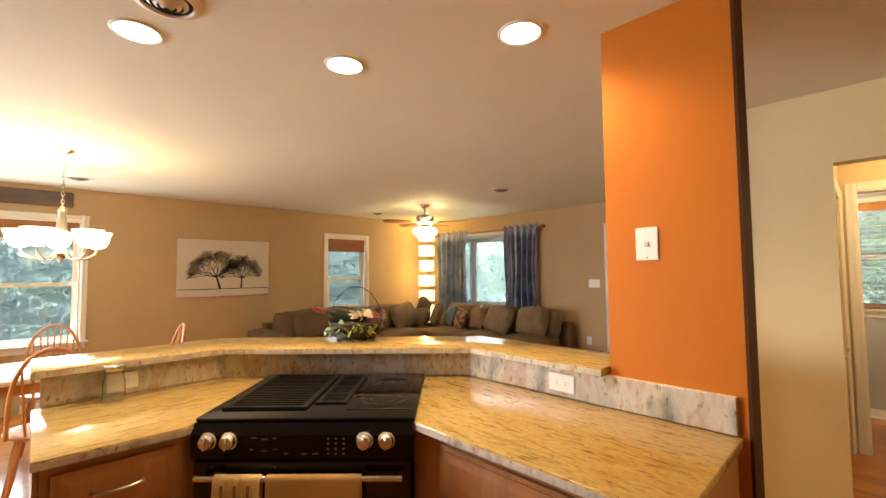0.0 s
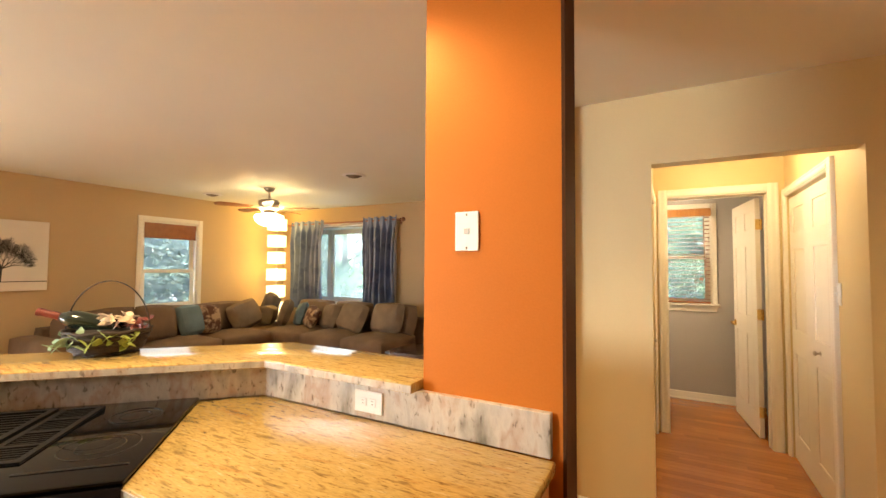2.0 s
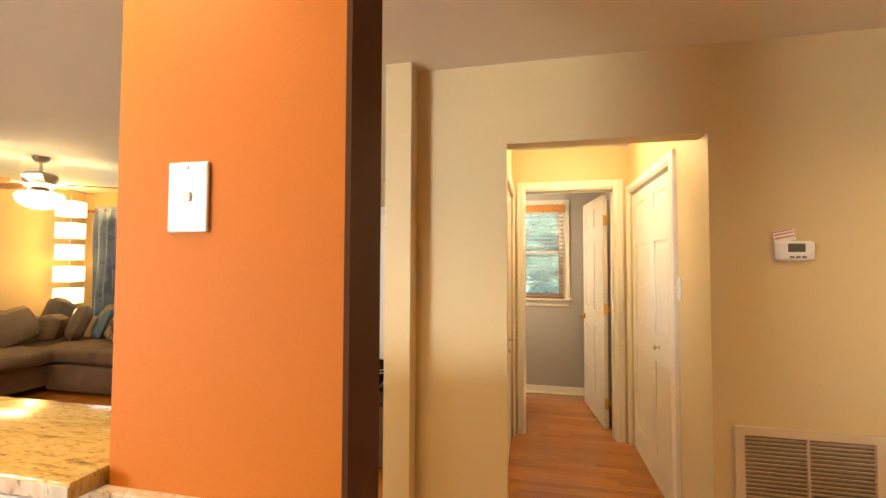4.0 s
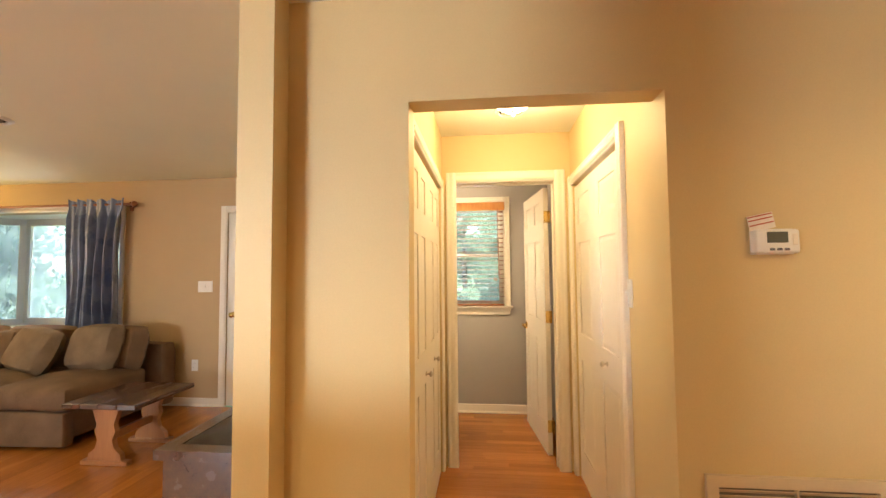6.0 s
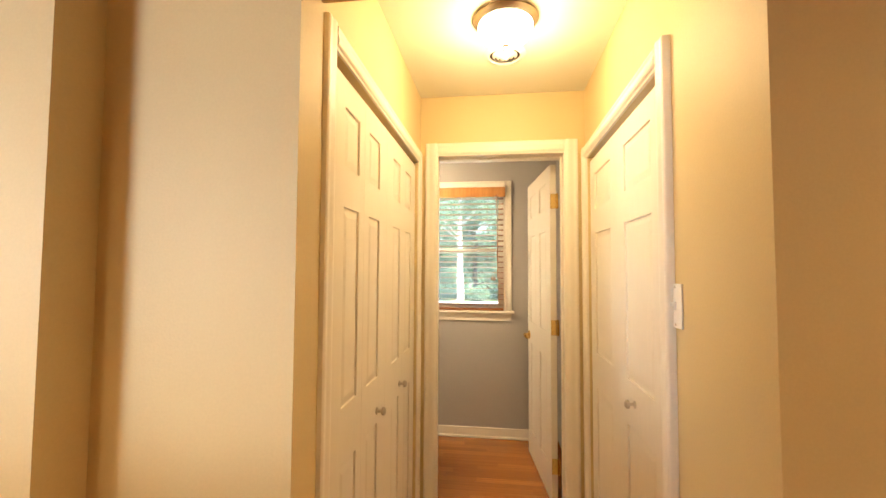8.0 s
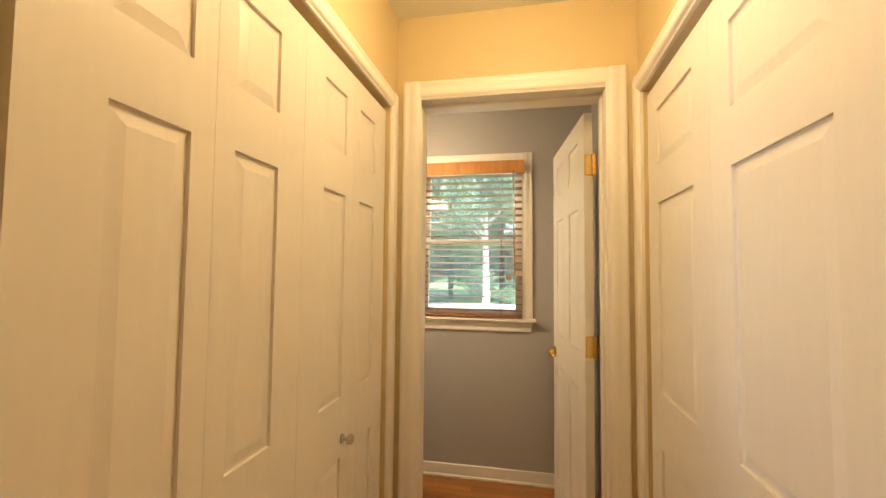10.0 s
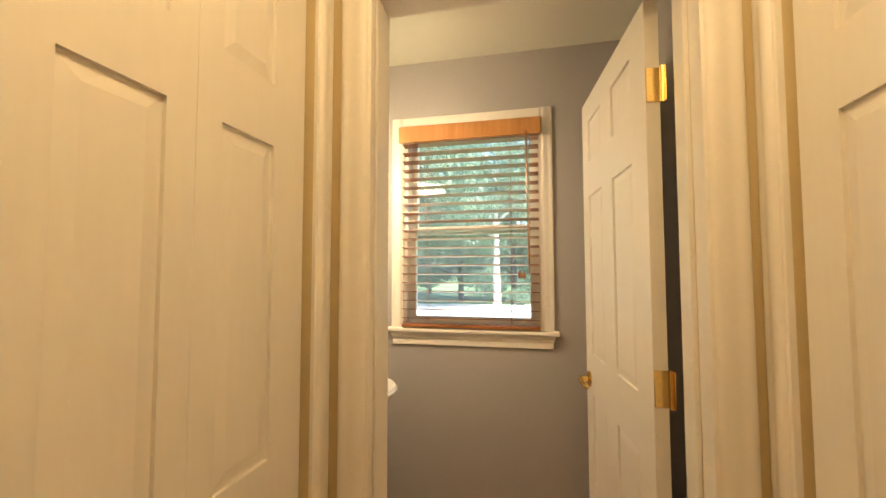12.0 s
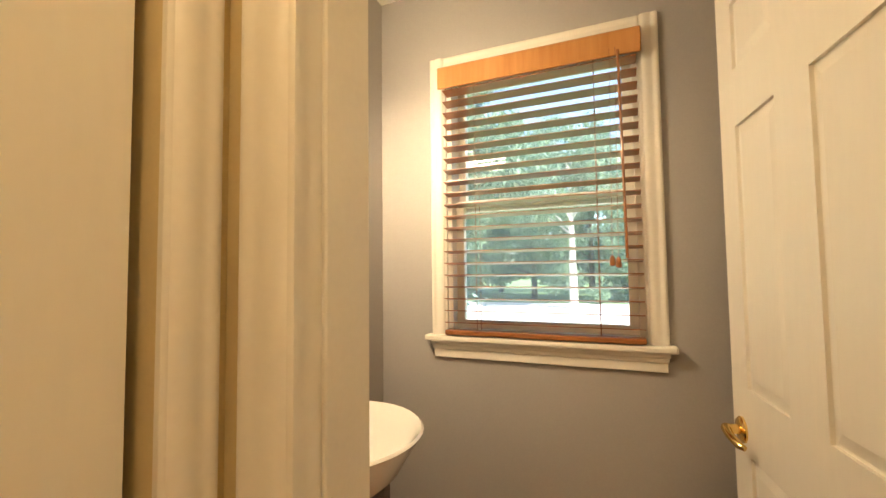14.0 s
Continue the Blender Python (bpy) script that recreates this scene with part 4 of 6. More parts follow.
def towel(u0, u1, drop, material, label, stripes=False, seed=0):
    """A cloth hung over the oven handle, front and back."""
    t = thing("dish_towel", label, "towel", tuple(rp((u0 + u1) / 2, RD + 0.06, CZ - 0.17)))
    zc, vc = CZ - 0.168, RD + 0.060
    prof = [(vc - 0.014, zc - drop * 0.8), (vc - 0.015, zc - 0.05), (vc - 0.014, zc)]
    prof += [(vc - 0.0145 * math.cos(a), zc + 0.0145 * math.sin(a)) for a in [math.pi * k / 6 for k in range(1, 6)]]
    prof += [(vc + 0.015, zc), (vc + 0.018, zc - 0.06), (vc + 0.022, zc - drop * 0.5), (vc + 0.020, zc - drop)]
    n = 22
    bm = B()
    fr, bk = [], []
    for i in range(n + 1):
        u = u0 + (u1 - u0) * i / n
        a, b = [], []
        for j, (v, z) in enumerate(prof):
            wv = 0.004 * math.sin(i * 0.9 + seed) * min(1, max(0, (zc - z) * 8)) + 0.002 * math.sin(i * 2.3 + seed)
            hem = -0.006 * math.sin(i * 0.45 + seed) if j == len(prof) - 1 else 0
            a.append(bm.verts.new((u, v + wv, z + hem)))
            dv = 0.004 if v > vc else -0.004
            b.append(bm.verts.new((u, v + wv - dv * (1 if abs(z - zc) < 10 else 0), z + hem - (0.004 if z > zc else 0))))
        fr.append(a)
        bk.append(b)
    for g, s in ((fr, 1), (bk, -1)):
        for i in range(n):
            for j in range(len(prof) - 1):
                q = [g[i][j], g[i + 1][j], g[i + 1][j + 1], g[i][j + 1]]
                bm.faces.new(q)
    for i in (0, n):
        for j in range(len(prof) - 1):
            bm.faces.new((fr[i][j], fr[i][j + 1], bk[i][j + 1], bk[i][j]))
    for j in (0, len(prof) - 1):
        for i in range(n):
            bm.faces.new((fr[i][j], fr[i + 1][j], bk[i + 1][j], bk[i][j]))
    ob = part("cloth", diag(bm), material, t, smooth=True)
    if stripes:
        for f in (0.22, 0.5, 0.78):
            i = u0 + (u1 - u0) * f
            sb = box(B(), i - 0.004, i + 0.004, vc + 0.0235, vc + 0.027, zc - drop + 0.02, zc - 0.012)
            part("woven_stripe", diag(sb), STRIPE_BROWN, t)
        for f in (0.18, 0.45, 0.7):
            z = zc - drop * f
            part("woven_stripe", diag(box(B(), u0 + 0.004, u1 - 0.004, vc + 0.0235, vc + 0.0265, z - 0.004, z + 0.004)), STRIPE_BROWN, t)
    return t


towel(-0.285, -0.125, 0.34, TOWEL_PLAID, "cream checked dish towel on the oven handle", True, 1)
towel(-0.105, 0.215, 0.36, TOWEL_TAN, "tan terry dish towel on the oven handle", False, 3)


def plate(name, to, w, h, label, kind="outlet", material=None):
    """A wall plate; to(u, v, t) from its centre, t off the wall."""
    p = thing(name, label, "wall plate", to(0, 0, 0))
    bm = B()
    P, Q = to(-w / 2, -h / 2, 0), to(w / 2, h / 2, 0.006)
    box(bm, *[s for k in range(3) for s in sorted((P[k], Q[k]))], bev=0.003, seg=2)
    part("cover", bm, material or WHITE_PLASTIC, p)

    def blk(nm, u0, u1, v0, v1, t0, t1, mt, bev=0.0008):
        P, Q = to(u0, v0, t0), to(u1, v1, t1)
        part(nm, box(B(), *[s for k in range(3) for s in sorted((P[k], Q[k]))], bev=bev), mt, p)
    if kind == "switch":
        blk("toggle", -0.005, 0.005, -0.011, 0.011, 0.0055, 0.011, material or WHITE_PLASTIC)
        blk("toggle_tip", -0.004, 0.004, -0.001, 0.009, 0.010, 0.019, material or WHITE_PLASTIC)
    elif kind == "jack":
        blk("jack", -0.008, 0.008, -0.008, 0.008, 0.0055, 0.009, JACK_GREY)
    elif kind == "outlet":
        horiz = w > h
        for s in (-1, 1):
            c = s * 0.020
            if horiz:
                blk("socket", c - 0.014, c + 0.014, -0.013, 0.013, 0.0055, 0.0085, WHITE_PLASTIC)
                for d in (-0.005, 0.005):
                    blk("slot", c - 0.004, c + 0.004, d - 0.001, d + 0.001, 0.0084, 0.0090, GREY_MARK, 0)
            else:
                blk("socket", -0.013, 0.013, c - 0.014, c + 0.014, 0.0055, 0.0085, WHITE_PLASTIC)
                for d in (-0.005, 0.005):
                    blk("slot", d - 0.001, d + 0.001, c - 0.004, c + 0.004, 0.0084, 0.0090, GREY_MARK, 0)
    for s in (-1, 1):
        if kind in ("jack", "switch"):
            blk("screw", -0.003, 0.003, s * h * 0.42 - 0.003, s * h * 0.42 + 0.003, 0.0055, 0.0072, STEEL)
    return p


plate("phone_plate", lambda u, v, t: (1.69 - t, 0.921 - u, 1.533 + v), 0.080, 0.122, "white wall plate with a jack on the orange wall", "jack")
plate("outlet", lambda u, v, t: (1.67 - t, 1.278 - u, 0.962 + v), 0.118, 0.074, "white horizontal outlet in the granite backsplash")
plate("outlet", lambda u, v, t: (0.352 + u, 2.69 - t, 0.966 + v), 0.118, 0.074, "cream horizontal outlet in the granite backsplash", material=PAPER_WHITE)
plate("outlet", lambda u, v, t: (5.85 - t, 3.245 - u, 0.42 + v), 0.072, 0.118, "white outlet low on the living room wall")
plate("switch_plate", lambda u, v, t: (5.85 - t, 3.145 - u, 1.246 + v), 0.165, 0.118, "white three-gang switch plate by the front door", "switch")
plate("switch_plate", lambda u, v, t: (3.529 + u, -0.425 + t, 1.289 + v), 0.074, 0.120, "white light switch on the hall wall", "switch")

# ribbed glass jar on the left counter
jar = thing("glass_jar", "small clear glass jar with a metal lid", "jar", (0.315, 2.60, CZ))
part("jar_body", lathe(B(), [(0, 0.001), (0.036, 0.001), (0.040, 0.01), (0.040, 0.085), (0.034, 0.10), (0.034, 0.125), (0.030, 0.125), (0.030, 0.10), (0.036, 0.083), (0.036, 0.012), (0, 0.008)], 24, (0.315, 2.60, CZ)), CLEAR, jar, smooth=True)
part("lid", lathe(B(), [(0, 0.126), (0.036, 0.126), (0.038, 0.130), (0.038, 0.146), (0.034, 0.150), (0, 0.151)], 24, (0.315, 2.60, CZ)), STEEL, jar, "grey metal lid", smooth=True)

# gift basket on the bar
bk0 = Vector((1.40, 2.44, 1.058))
bas = thing("gift_basket", "dark wicker basket with a wine bottle, silk flowers and leaves", "basket", tuple(bk0))
for k in range(9):
    z, r = 0.006 + 0.011 * k, 0.105 + 0.045 * (k / 8) ** 0.7
    part("woven_ring", tube(B(), [(bk0.x + r * math.cos(a), bk0.y + r * math.sin(a), bk0.z + z + 0.004 * math.sin(8 * a + math.pi * k)) for a in [2 * math.pi * j / 32 for j in range(33)]], 0.0062, 6), WICKER, bas, smooth=True)
part("basket_bottom", lathe(B(), [(0, 0.002), (0.10, 0.002), (0.10, 0.006), (0, 0.006)], 24, tuple(bk0)), WICKER, bas)
part("handle", tube(B(), [(bk0.x - AY.x * 0.15 * math.cos(a), bk0.y - AY.y * 0.15 * math.cos(a), bk0.z + 0.08 + 0.215 * math.sin(a)) for a in [math.pi * j / 24 for j in range(25)]], 0.0028, 7), WICKER, bas, "thin arched wicker handle", smooth=True)
axis = (AY * 0.9 + Vector((0, 0, 0.25))).normalized()
q = Vector((0, 0, 1)).rotation_difference(axis).to_matrix().to_4x4()
bot = lathe(B(), [(0, 0), (0.036, 0), (0.038, 0.01), (0.038, 0.17), (0.030, 0.20), (0.014, 0.225), (0.0135, 0.27)], 18, m=Matrix.Translation(bk0 + Vector((0, 0, 0.105)) - axis * 0.05) @ q)
bb = part("wine_bottle", bot, BOTTLE_GREEN, bas, "dark green wine bottle lying across the basket", smooth=True)
part("foil", lathe(B(), [(0.0138, 0.222), (0.0155, 0.224), (0.0155, 0.29), (0.017, 0.291), (0.017, 0.303), (0, 0.304)], 16, m=Matrix.Translation(bk0 + Vector((0, 0, 0.105)) - axis * 0.05) @ q), BOTTLE_RED, bb, "red foil over the neck", smooth=True)
rl = random.Random(8)


def leaf_blob(bm, c, r, n, size, rl, flat=0.6):
    for _ in range(n):
        a, b = rl.random() * 6.283, rl.random()
        p = c + Vector((math.cos(a) * r * b ** 0.5, math.sin(a) * r * b ** 0.5, (rl.random() - 0.3) * r * flat))
        m = Matrix.Translation(p) @ pose(0, 0, 0, rl.uniform(-60, 60), rl.uniform(-60, 60), rl.uniform(0, 360))
        s = size * rl.uniform(0.6, 1.3)
        pts = [(0, -1, 0), (0.45, -0.3, 0.12), (0.40, 0.4, 0.10), (0, 1, -0.05), (-0.40, 0.4, 0.10), (-0.45, -0.3, 0.12)]
        up = [bm.verts.new(m @ (Vector(t) * s)) for t in pts]
        lo = [bm.verts.new(m @ (Vector(t) * s + Vector((0, 0, -0.0015)))) for t in pts]
        bm.faces.new(up)
        bm.faces.new(lo[::-1])
        for k in range(6):
            bm.faces.new((up[k], lo[k], lo[(k + 1) % 6], up[(k + 1) % 6]))
    return bm


part("silk_leaves", leaf_blob(B(), bk0 - AX * 0.11 + Vector((0, 0, 0.055)) + AY * 0.07, 0.08, 26, 0.032, rl), LEAF_PALE, bas, "pale green silk leaves")
part("silk_leaves", leaf_blob(B(), bk0 - AX * 0.11 + Vector((0, 0, 0.05)) - AY * 0.05, 0.085, 26, 0.03, rl), LEAF_LIME, bas, "lime green silk leaves")
part("silk_leaves", leaf_blob(B(), bk0 + Vector((0, 0, 0.11)) - AY * 0.09, 0.07, 22, 0.028, rl), BOTTLE_RED, bas, "dark red silk leaves")
part("silk_flowers", leaf_blob(B(), bk0 - AX * 0.03 + Vector((0, 0, 0.13)) - AY * 0.03, 0.06, 26, 0.024, rl), PETAL, bas, "cream silk flowers")
part("filling", lathe(B(), [(0, 0.10), (0.08, 0.095), (0.135, 0.075), (0.13, 0.02), (0, 0.012)], 20, tuple(bk0)), WICKER, bas, smooth=True)

# thermostat with a folded paper behind it
th = thing("thermostat", "white wall thermostat with a grey display", "thermostat", (XW, -0.749, 1.472))
part("case", box(bx(XW - 0.006, XW, -0.806, -0.674, 1.436, 1.520, bev=0.002), XW - 0.034, XW - 0.006, -0.809, -0.671, 1.438, 1.517, bev=0.010, seg=3), WHITE_PLASTIC, th, smooth=True)
part("display", bx(XW - 0.0355, XW - 0.033, -0.771, -0.708, 1.473, 1.508, bev=0.001), LCD, th)
for k in range(3):
    part("button", bx(XW - 0.037, XW - 0.033, -0.730 - 0.022 * k, -0.714 - 0.022 * k, 1.448, 1.456, bev=0.0015), GREY_MARK, th)
part("side_button", bx(XW - 0.037, XW - 0.033, -0.799, -0.783, 1.465, 1.502, bev=0.003), PAINT_TRIM, th)
pm = Matrix.Translation((XW - 0.012, -0.700, 1.545)) @ pose(0, 0, 0, -12, 0, 0)
pp = thing("folded_paper", "folded white paper with red stripes tucked behind the thermostat", "paper", (XW - 0.01, -0.703, 1.54))
part("sheet", box(B(), -0.001, 0.001, -0.045, 0.035, -0.03, 0.022, m=pm), PAPER_WHITE, pp)
for z in (-0.012, 0.004, 0.016):
    part("printed_stripe", box(B(), -0.0022, -0.0008, -0.042, 0.033, z, z + 0.004, m=pm), PAPER_RED, pp)

# return air grille low in the wall
gr = thing("return_air_grille", "cream enamelled return air grille with many louvres", "vent grille", (XW, -0.78, 0.35))
part("grille_frame", slab(B(), -1.045, -0.505, 0.135, 0.730, XW - 0.016, XW, [(-1.01, -0.54, 0.17, 0.695)], lambda u, v, t: (t, u, v)), GRILLE, gr)
# brown sheet on the wall in place of the shaded duct behind
part("duct_shade", bx(XW - 0.0025, XW - 0.001, -1.01, -0.54, 0.17, 0.695), DUCT_SHADE, gr)
part("divider", bx(XW - 0.016, XW - 0.003, -0.7785, -0.7715, 0.17, 0.695), GRILLE, gr)
lv = None
for k in range(30):
    z = 0.177 + 0.0174 * k
    if lv is None:
        bm = box(B(), -0.0075, 0.0075, -0.235, 0.235, -0.0012, 0.0012, m=pose(0, 0, 0, 0, 50, 0))
        lv = part("louvre", bm, GRILLE, gr, local=True)
        mesh0 = lv.data
    else:
        lv = new("louvre", mesh0)
        lv.parent = gr
    lv.location = Vector((XW - 0.0085, -0.775, z)) - ORIGIN[gr.name]


# ---------------------------------------------------------------- lights in the ceiling
def can_light(x, y, lit=True):
    c = thing("recessed_light", "round recessed ceiling light, lit warm white", "ceiling light", (x, y, H1), group="recessed kitchen lights")
    part("trim_ring", lathe(B(), [(0.078, 0.004), (0.078, -0.003), (0.083, -0.006), (0.090, -0.004), (0.092, 0.0), (0.092, 0.004)], 40, (x, y, H1 - 0.002)), VENTWHITE, c, smooth=True)
    part("lit_face", lathe(B(), [(0, -0.002), (0.078, -0.003), (0.078, 0.003), (0, 0.003)], 40, (x, y, H1 - 0.001)), CAN_GLOW, c)
    return c


for x, y in ((0.322, 2.35), (1.066, 2.02), (1.444, 1.297), (1.75, -1.45)):
    can_light(x, y)
    lamp("recessed_lamp", "SPOT", (x, y, H1 - 0.02), 18, 0.08, WARM, (x, y, 0), 158 if y < 0 else 150)


def round_vent(x, y, z, r, label, inner=VENTWHITE):
    v = thing("ceiling_vent", label, "vent", (x, y, z))
    part("outer_ring", lathe(B(), [(r * 0.70, -0.006), (r * 0.74, -0.014), (r * 0.9, -0.010), (r, -0.001), (r * 0.98, 0.0), (r * 0.70, 0.0)], 36, (x, y, z)), VENTWHITE, v, smooth=True)
    # near-black disc on the ceiling, painted shade for the open throat
    part("throat", lathe(B(), [(0, -0.0012), (r * 0.71, -0.0012), (r * 0.71, -0.0002), (0, -0.0002)], 28, (x, y, z)), THROAT_SHADE, v)
    for k, f in enumerate((0.58, 0.40, 0.22)):
        part("cone_ring", lathe(B(), [(r * (f - 0.13), -0.020 - 0.006 * k), (r * f, -0.008 - 0.006 * k), (r * f, -0.006 - 0.006 * k), (r * (f - 0.13), -0.017 - 0.006 * k)], 28, (x, y, z)), inner, v, smooth=True)
    return v


round_vent(0.365, 2.045, H1, 0.115, "round white ceiling diffuser in the kitchen")
# inner: ring colour, with the shade inside put in for the far ones
round_vent(0.354, 5.83, H1, 0.13, "round white ceiling diffuser over the dining window", DUCT_SHADE)
round_vent(4.01, 3.38, H1, 0.13, "round white ceiling diffuser with a dark throat in the living room", DUCT_SHADE)
round_vent(4.07, 5.97, H1, 0.13, "round white ceiling diffuser near the far wall", DUCT_SHADE)
round_vent(4.25, 0.022, HH, 0.10, "round white ceiling diffuser in the hall")
bv = thing("bath_vent", "white slotted exhaust vent in the bathroom ceiling", "vent", (5.21, 0.40, HB))
part("vent_frame", slab(B(), 5.105, 5.315, 0.275, 0.465, HB - 0.012, HB - 0.0005, [(5.12, 5.30, 0.285 + 0.014 * k, 0.291 + 0.014 * k) for k in (0, 1, 2, 3, 9, 10, 11, 12)], lambda u, v, t: (u, v, t)), VENTWHITE, bv)

# hall ceiling light
hl = thing("ceiling_light", "frosted glass bowl ceiling light on a nickel base, lit", "ceiling light", (3.97, 0.024, HH))
part("base", lathe(B(), [(0, 0), (0.125, 0), (0.13, -0.010), (0.118, -0.026), (0.106, -0.030), (0, -0.030)], 40, (3.97, 0.024, HH)), NICKEL, hl, smooth=True)
sh = part("bowl", lathe(B(), [(0.108, -0.028), (0.107, -0.05), (0.092, -0.080), (0.058, -0.100), (0.02, -0.108), (0, -0.109)], 36, (3.97, 0.024, HH)), SHADE_GLASS, hl, smooth=True)
part("finial", lathe(B(), [(0.012, -0.107), (0.016, -0.113), (0.012, -0.12), (0.015, -0.128), (0.008, -0.138), (0, -0.141)], 16, (3.97, 0.024, HH)), NICKEL, hl, smooth=True)
lamp("hall_lamp", "POINT", (3.97, 0.024, HH - 0.20), 3.9, 0.06)

# ---------------------------------------------------------------- living room
def fan_light(x, y):
    f = thing("ceiling_fan", "brushed nickel ceiling fan with wooden blades and a lit glass bowl", "ceiling fan", (x, y, H1))
    c = (x, y, H1)
    part("canopy", lathe(B(), [(0, 0), (0.065, 0), (0.066, -0.012), (0.045, -0.045), (0.018, -0.055), (0, -0.055)], 28, c), NICKEL, f, smooth=True)
    part("downrod", tube(B(), [(x, y, H1 - 0.05), (x, y, H1 - 0.15)], 0.013, 12), NICKEL, f, smooth=True)
    part("motor", lathe(B(), [(0, -0.14), (0.03, -0.14), (0.10, -0.155), (0.128, -0.175), (0.128, -0.225), (0.115, -0.245), (0.12, -0.255), (0.10, -0.285), (0.075, -0.295), (0, -0.295)], 36, c), NICKEL, f, smooth=True)
    blade = None
    for k in range(5):
        a = radians(k * 72 + 14)
        bm = B()
        box(bm, 0.09, 0.22, -0.018, 0.018, -0.262, -0.256, bev=0.002)
        poly = [(0.20, -0.045), (0.55, -0.068), (0.61, -0.050), (0.63, 0.0), (0.61, 0.050), (0.55, 0.068), (0.20, 0.045)]
        arm = part("blade_bracket", bm, NICKEL, f, local=True)
        arm.rotation_euler = (0, 0, a)
        bl = prism(B(), poly, -0.256, -0.248, 0.003)
        bmesh.ops.transform(bl, matrix=Matrix.Translation((0, 0, -0.252)) @ pose(0, 0, 0, 11) @ Matrix.Translation((0, 0, 0.252)), verts=bl.verts)
        b = part("blade", bl, RODWOOD, f, "walnut-coloured wooden fan blade", local=True)
        b.rotation_euler = (0, 0, a)
    part("light_fitter", lathe(B(), [(0, -0.295), (0.06, -0.295), (0.085, -0.305), (0.09, -0.33), (0, -0.33)], 28, c), NICKEL, f, smooth=True)
    part("light_bowl", lathe(B(), [(0.088, -0.33), (0.16, -0.345), (0.178, -0.37), (0.162, -0.42), (0.115, -0.465), (0.05, -0.488), (0, -0.491)], 32, c), FAN_GLASS, f, "lit frosted glass bowl", smooth=True)
    part("finial", lathe(B(), [(0.014, -0.462), (0.016, -0.472), (0.007, -0.486), (0, -0.488)], 14, c), NICKEL, f, smooth=True)
    return f


FAN_GLASS = glow("lit_fan_glass", (1.0, 0.78, 0.42), 4.2)
CHAND_GLASS = glow("lit_chandelier_glass", (1.0, 0.76, 0.42), 3.3)
fan_light(4.11, 4.85)
for dx, dy in ((0.10, -0.08), (-0.10, 0.08)):
    lamp("fan_lamp", "POINT", (4.11 + dx, 4.85 + dy, H1 - 0.315), 1.6, 0.02)

# floor lamp: a column of square paper shades
fl = thing("floor_lamp", "tall floor lamp with a column of lit square paper shades", "floor lamp", (5.45, 6.30, 0))
part("base", box(B(), 5.33, 5.57, 6.18, 6.42, 0, 0.025, bev=0.004), DARKWOOD, fl)
part("pole", tube(B(), [(5.45, 6.30, 0.02), (5.45, 6.30, 2.34)], 0.008, 10), NICKEL, fl)
for k in range(7):
    z = 2.12 - 0.285 * k
    a = pose(5.45, 6.30, z, 0, 0, 18 + 7 * (k % 3))
    bm = B()
    for s in range(4):
        bmx = a @ pose(0, 0, 0, 0, 0, 90 * s)
        pl = []
        for i in range(7):
            u = -0.115 + 0.23 * i / 6
            bul = 0.006 * math.cos(math.pi * (i / 6 - 0.5))
            pl.append([bm.verts.new(bmx @ Vector((u, -0.115 - bul, h))) for h in (-0.10, 0.10)])
        for p, q in zip(pl, pl[1:]):
            bm.faces.new((p[0], q[0], q[1], p[1]))
    bmesh.ops.remove_doubles(bm, verts=bm.verts, dist=0.0005)
    bmesh.ops.solidify(bm, geom=bm.faces[:], thickness=0.003)
    part("shade", bm, SHADE_PAPER, fl, "lit cream paper shade")
lamp("floor_lamp_bulb", "POINT", (5.30, 6.14, 2.30), 3.2, 0.05, (1.0, 0.62, 0.15))
lamp("floor_lamp_bulb", "POINT", (5.28, 6.12, 1.40), 3.6, 0.05, (1.0, 0.62, 0.15))


def rbox(x0, x1, y0, y1, z0, z1, bev=0.05, seg=4, puff=0.02, seed=0, n=5):
    """An upholstered block: rounded edges and a slightly swollen, uneven skin."""
    bm = box(B(), x0, x1, y0, y1, z0, z1)
    bmesh.ops.subdivide_edges(bm, edges=bm.edges[:], cuts=n, use_grid_fill=True)
    c, h = Vector(((x0 + x1) / 2, (y0 + y1) / 2, (z0 + z1) / 2)), Vector(((x1 - x0) / 2, (y1 - y0) / 2, (z1 - z0) / 2))
    for v in bm.verts:
        d = v.co - c
        core = Vector([max(-(hh - bev), min(hh - bev, dd)) for dd, hh in zip(d, h)])
        off = d - core
        if off.length > 1e-6:
            off = off.normalized() * bev
        nrm = Vector([dd / hh for dd, hh in zip(d, h)])
        q = Vector([abs(t) for t in nrm])
        m = max(q)
        side = Vector([t if abs(t) > 0.98 else 0 for t in nrm])
        rest = [1 - t * t for t in nrm if abs(t) <= 0.98]
        sw = puff * (rest[0] * rest[1] if len(rest) == 2 else 0)
        w = noise.noise(v.co * 5 + Vector((seed, 0, 0))) * 0.010
        v.co = c + core + off + side * (sw + w)
    return bm


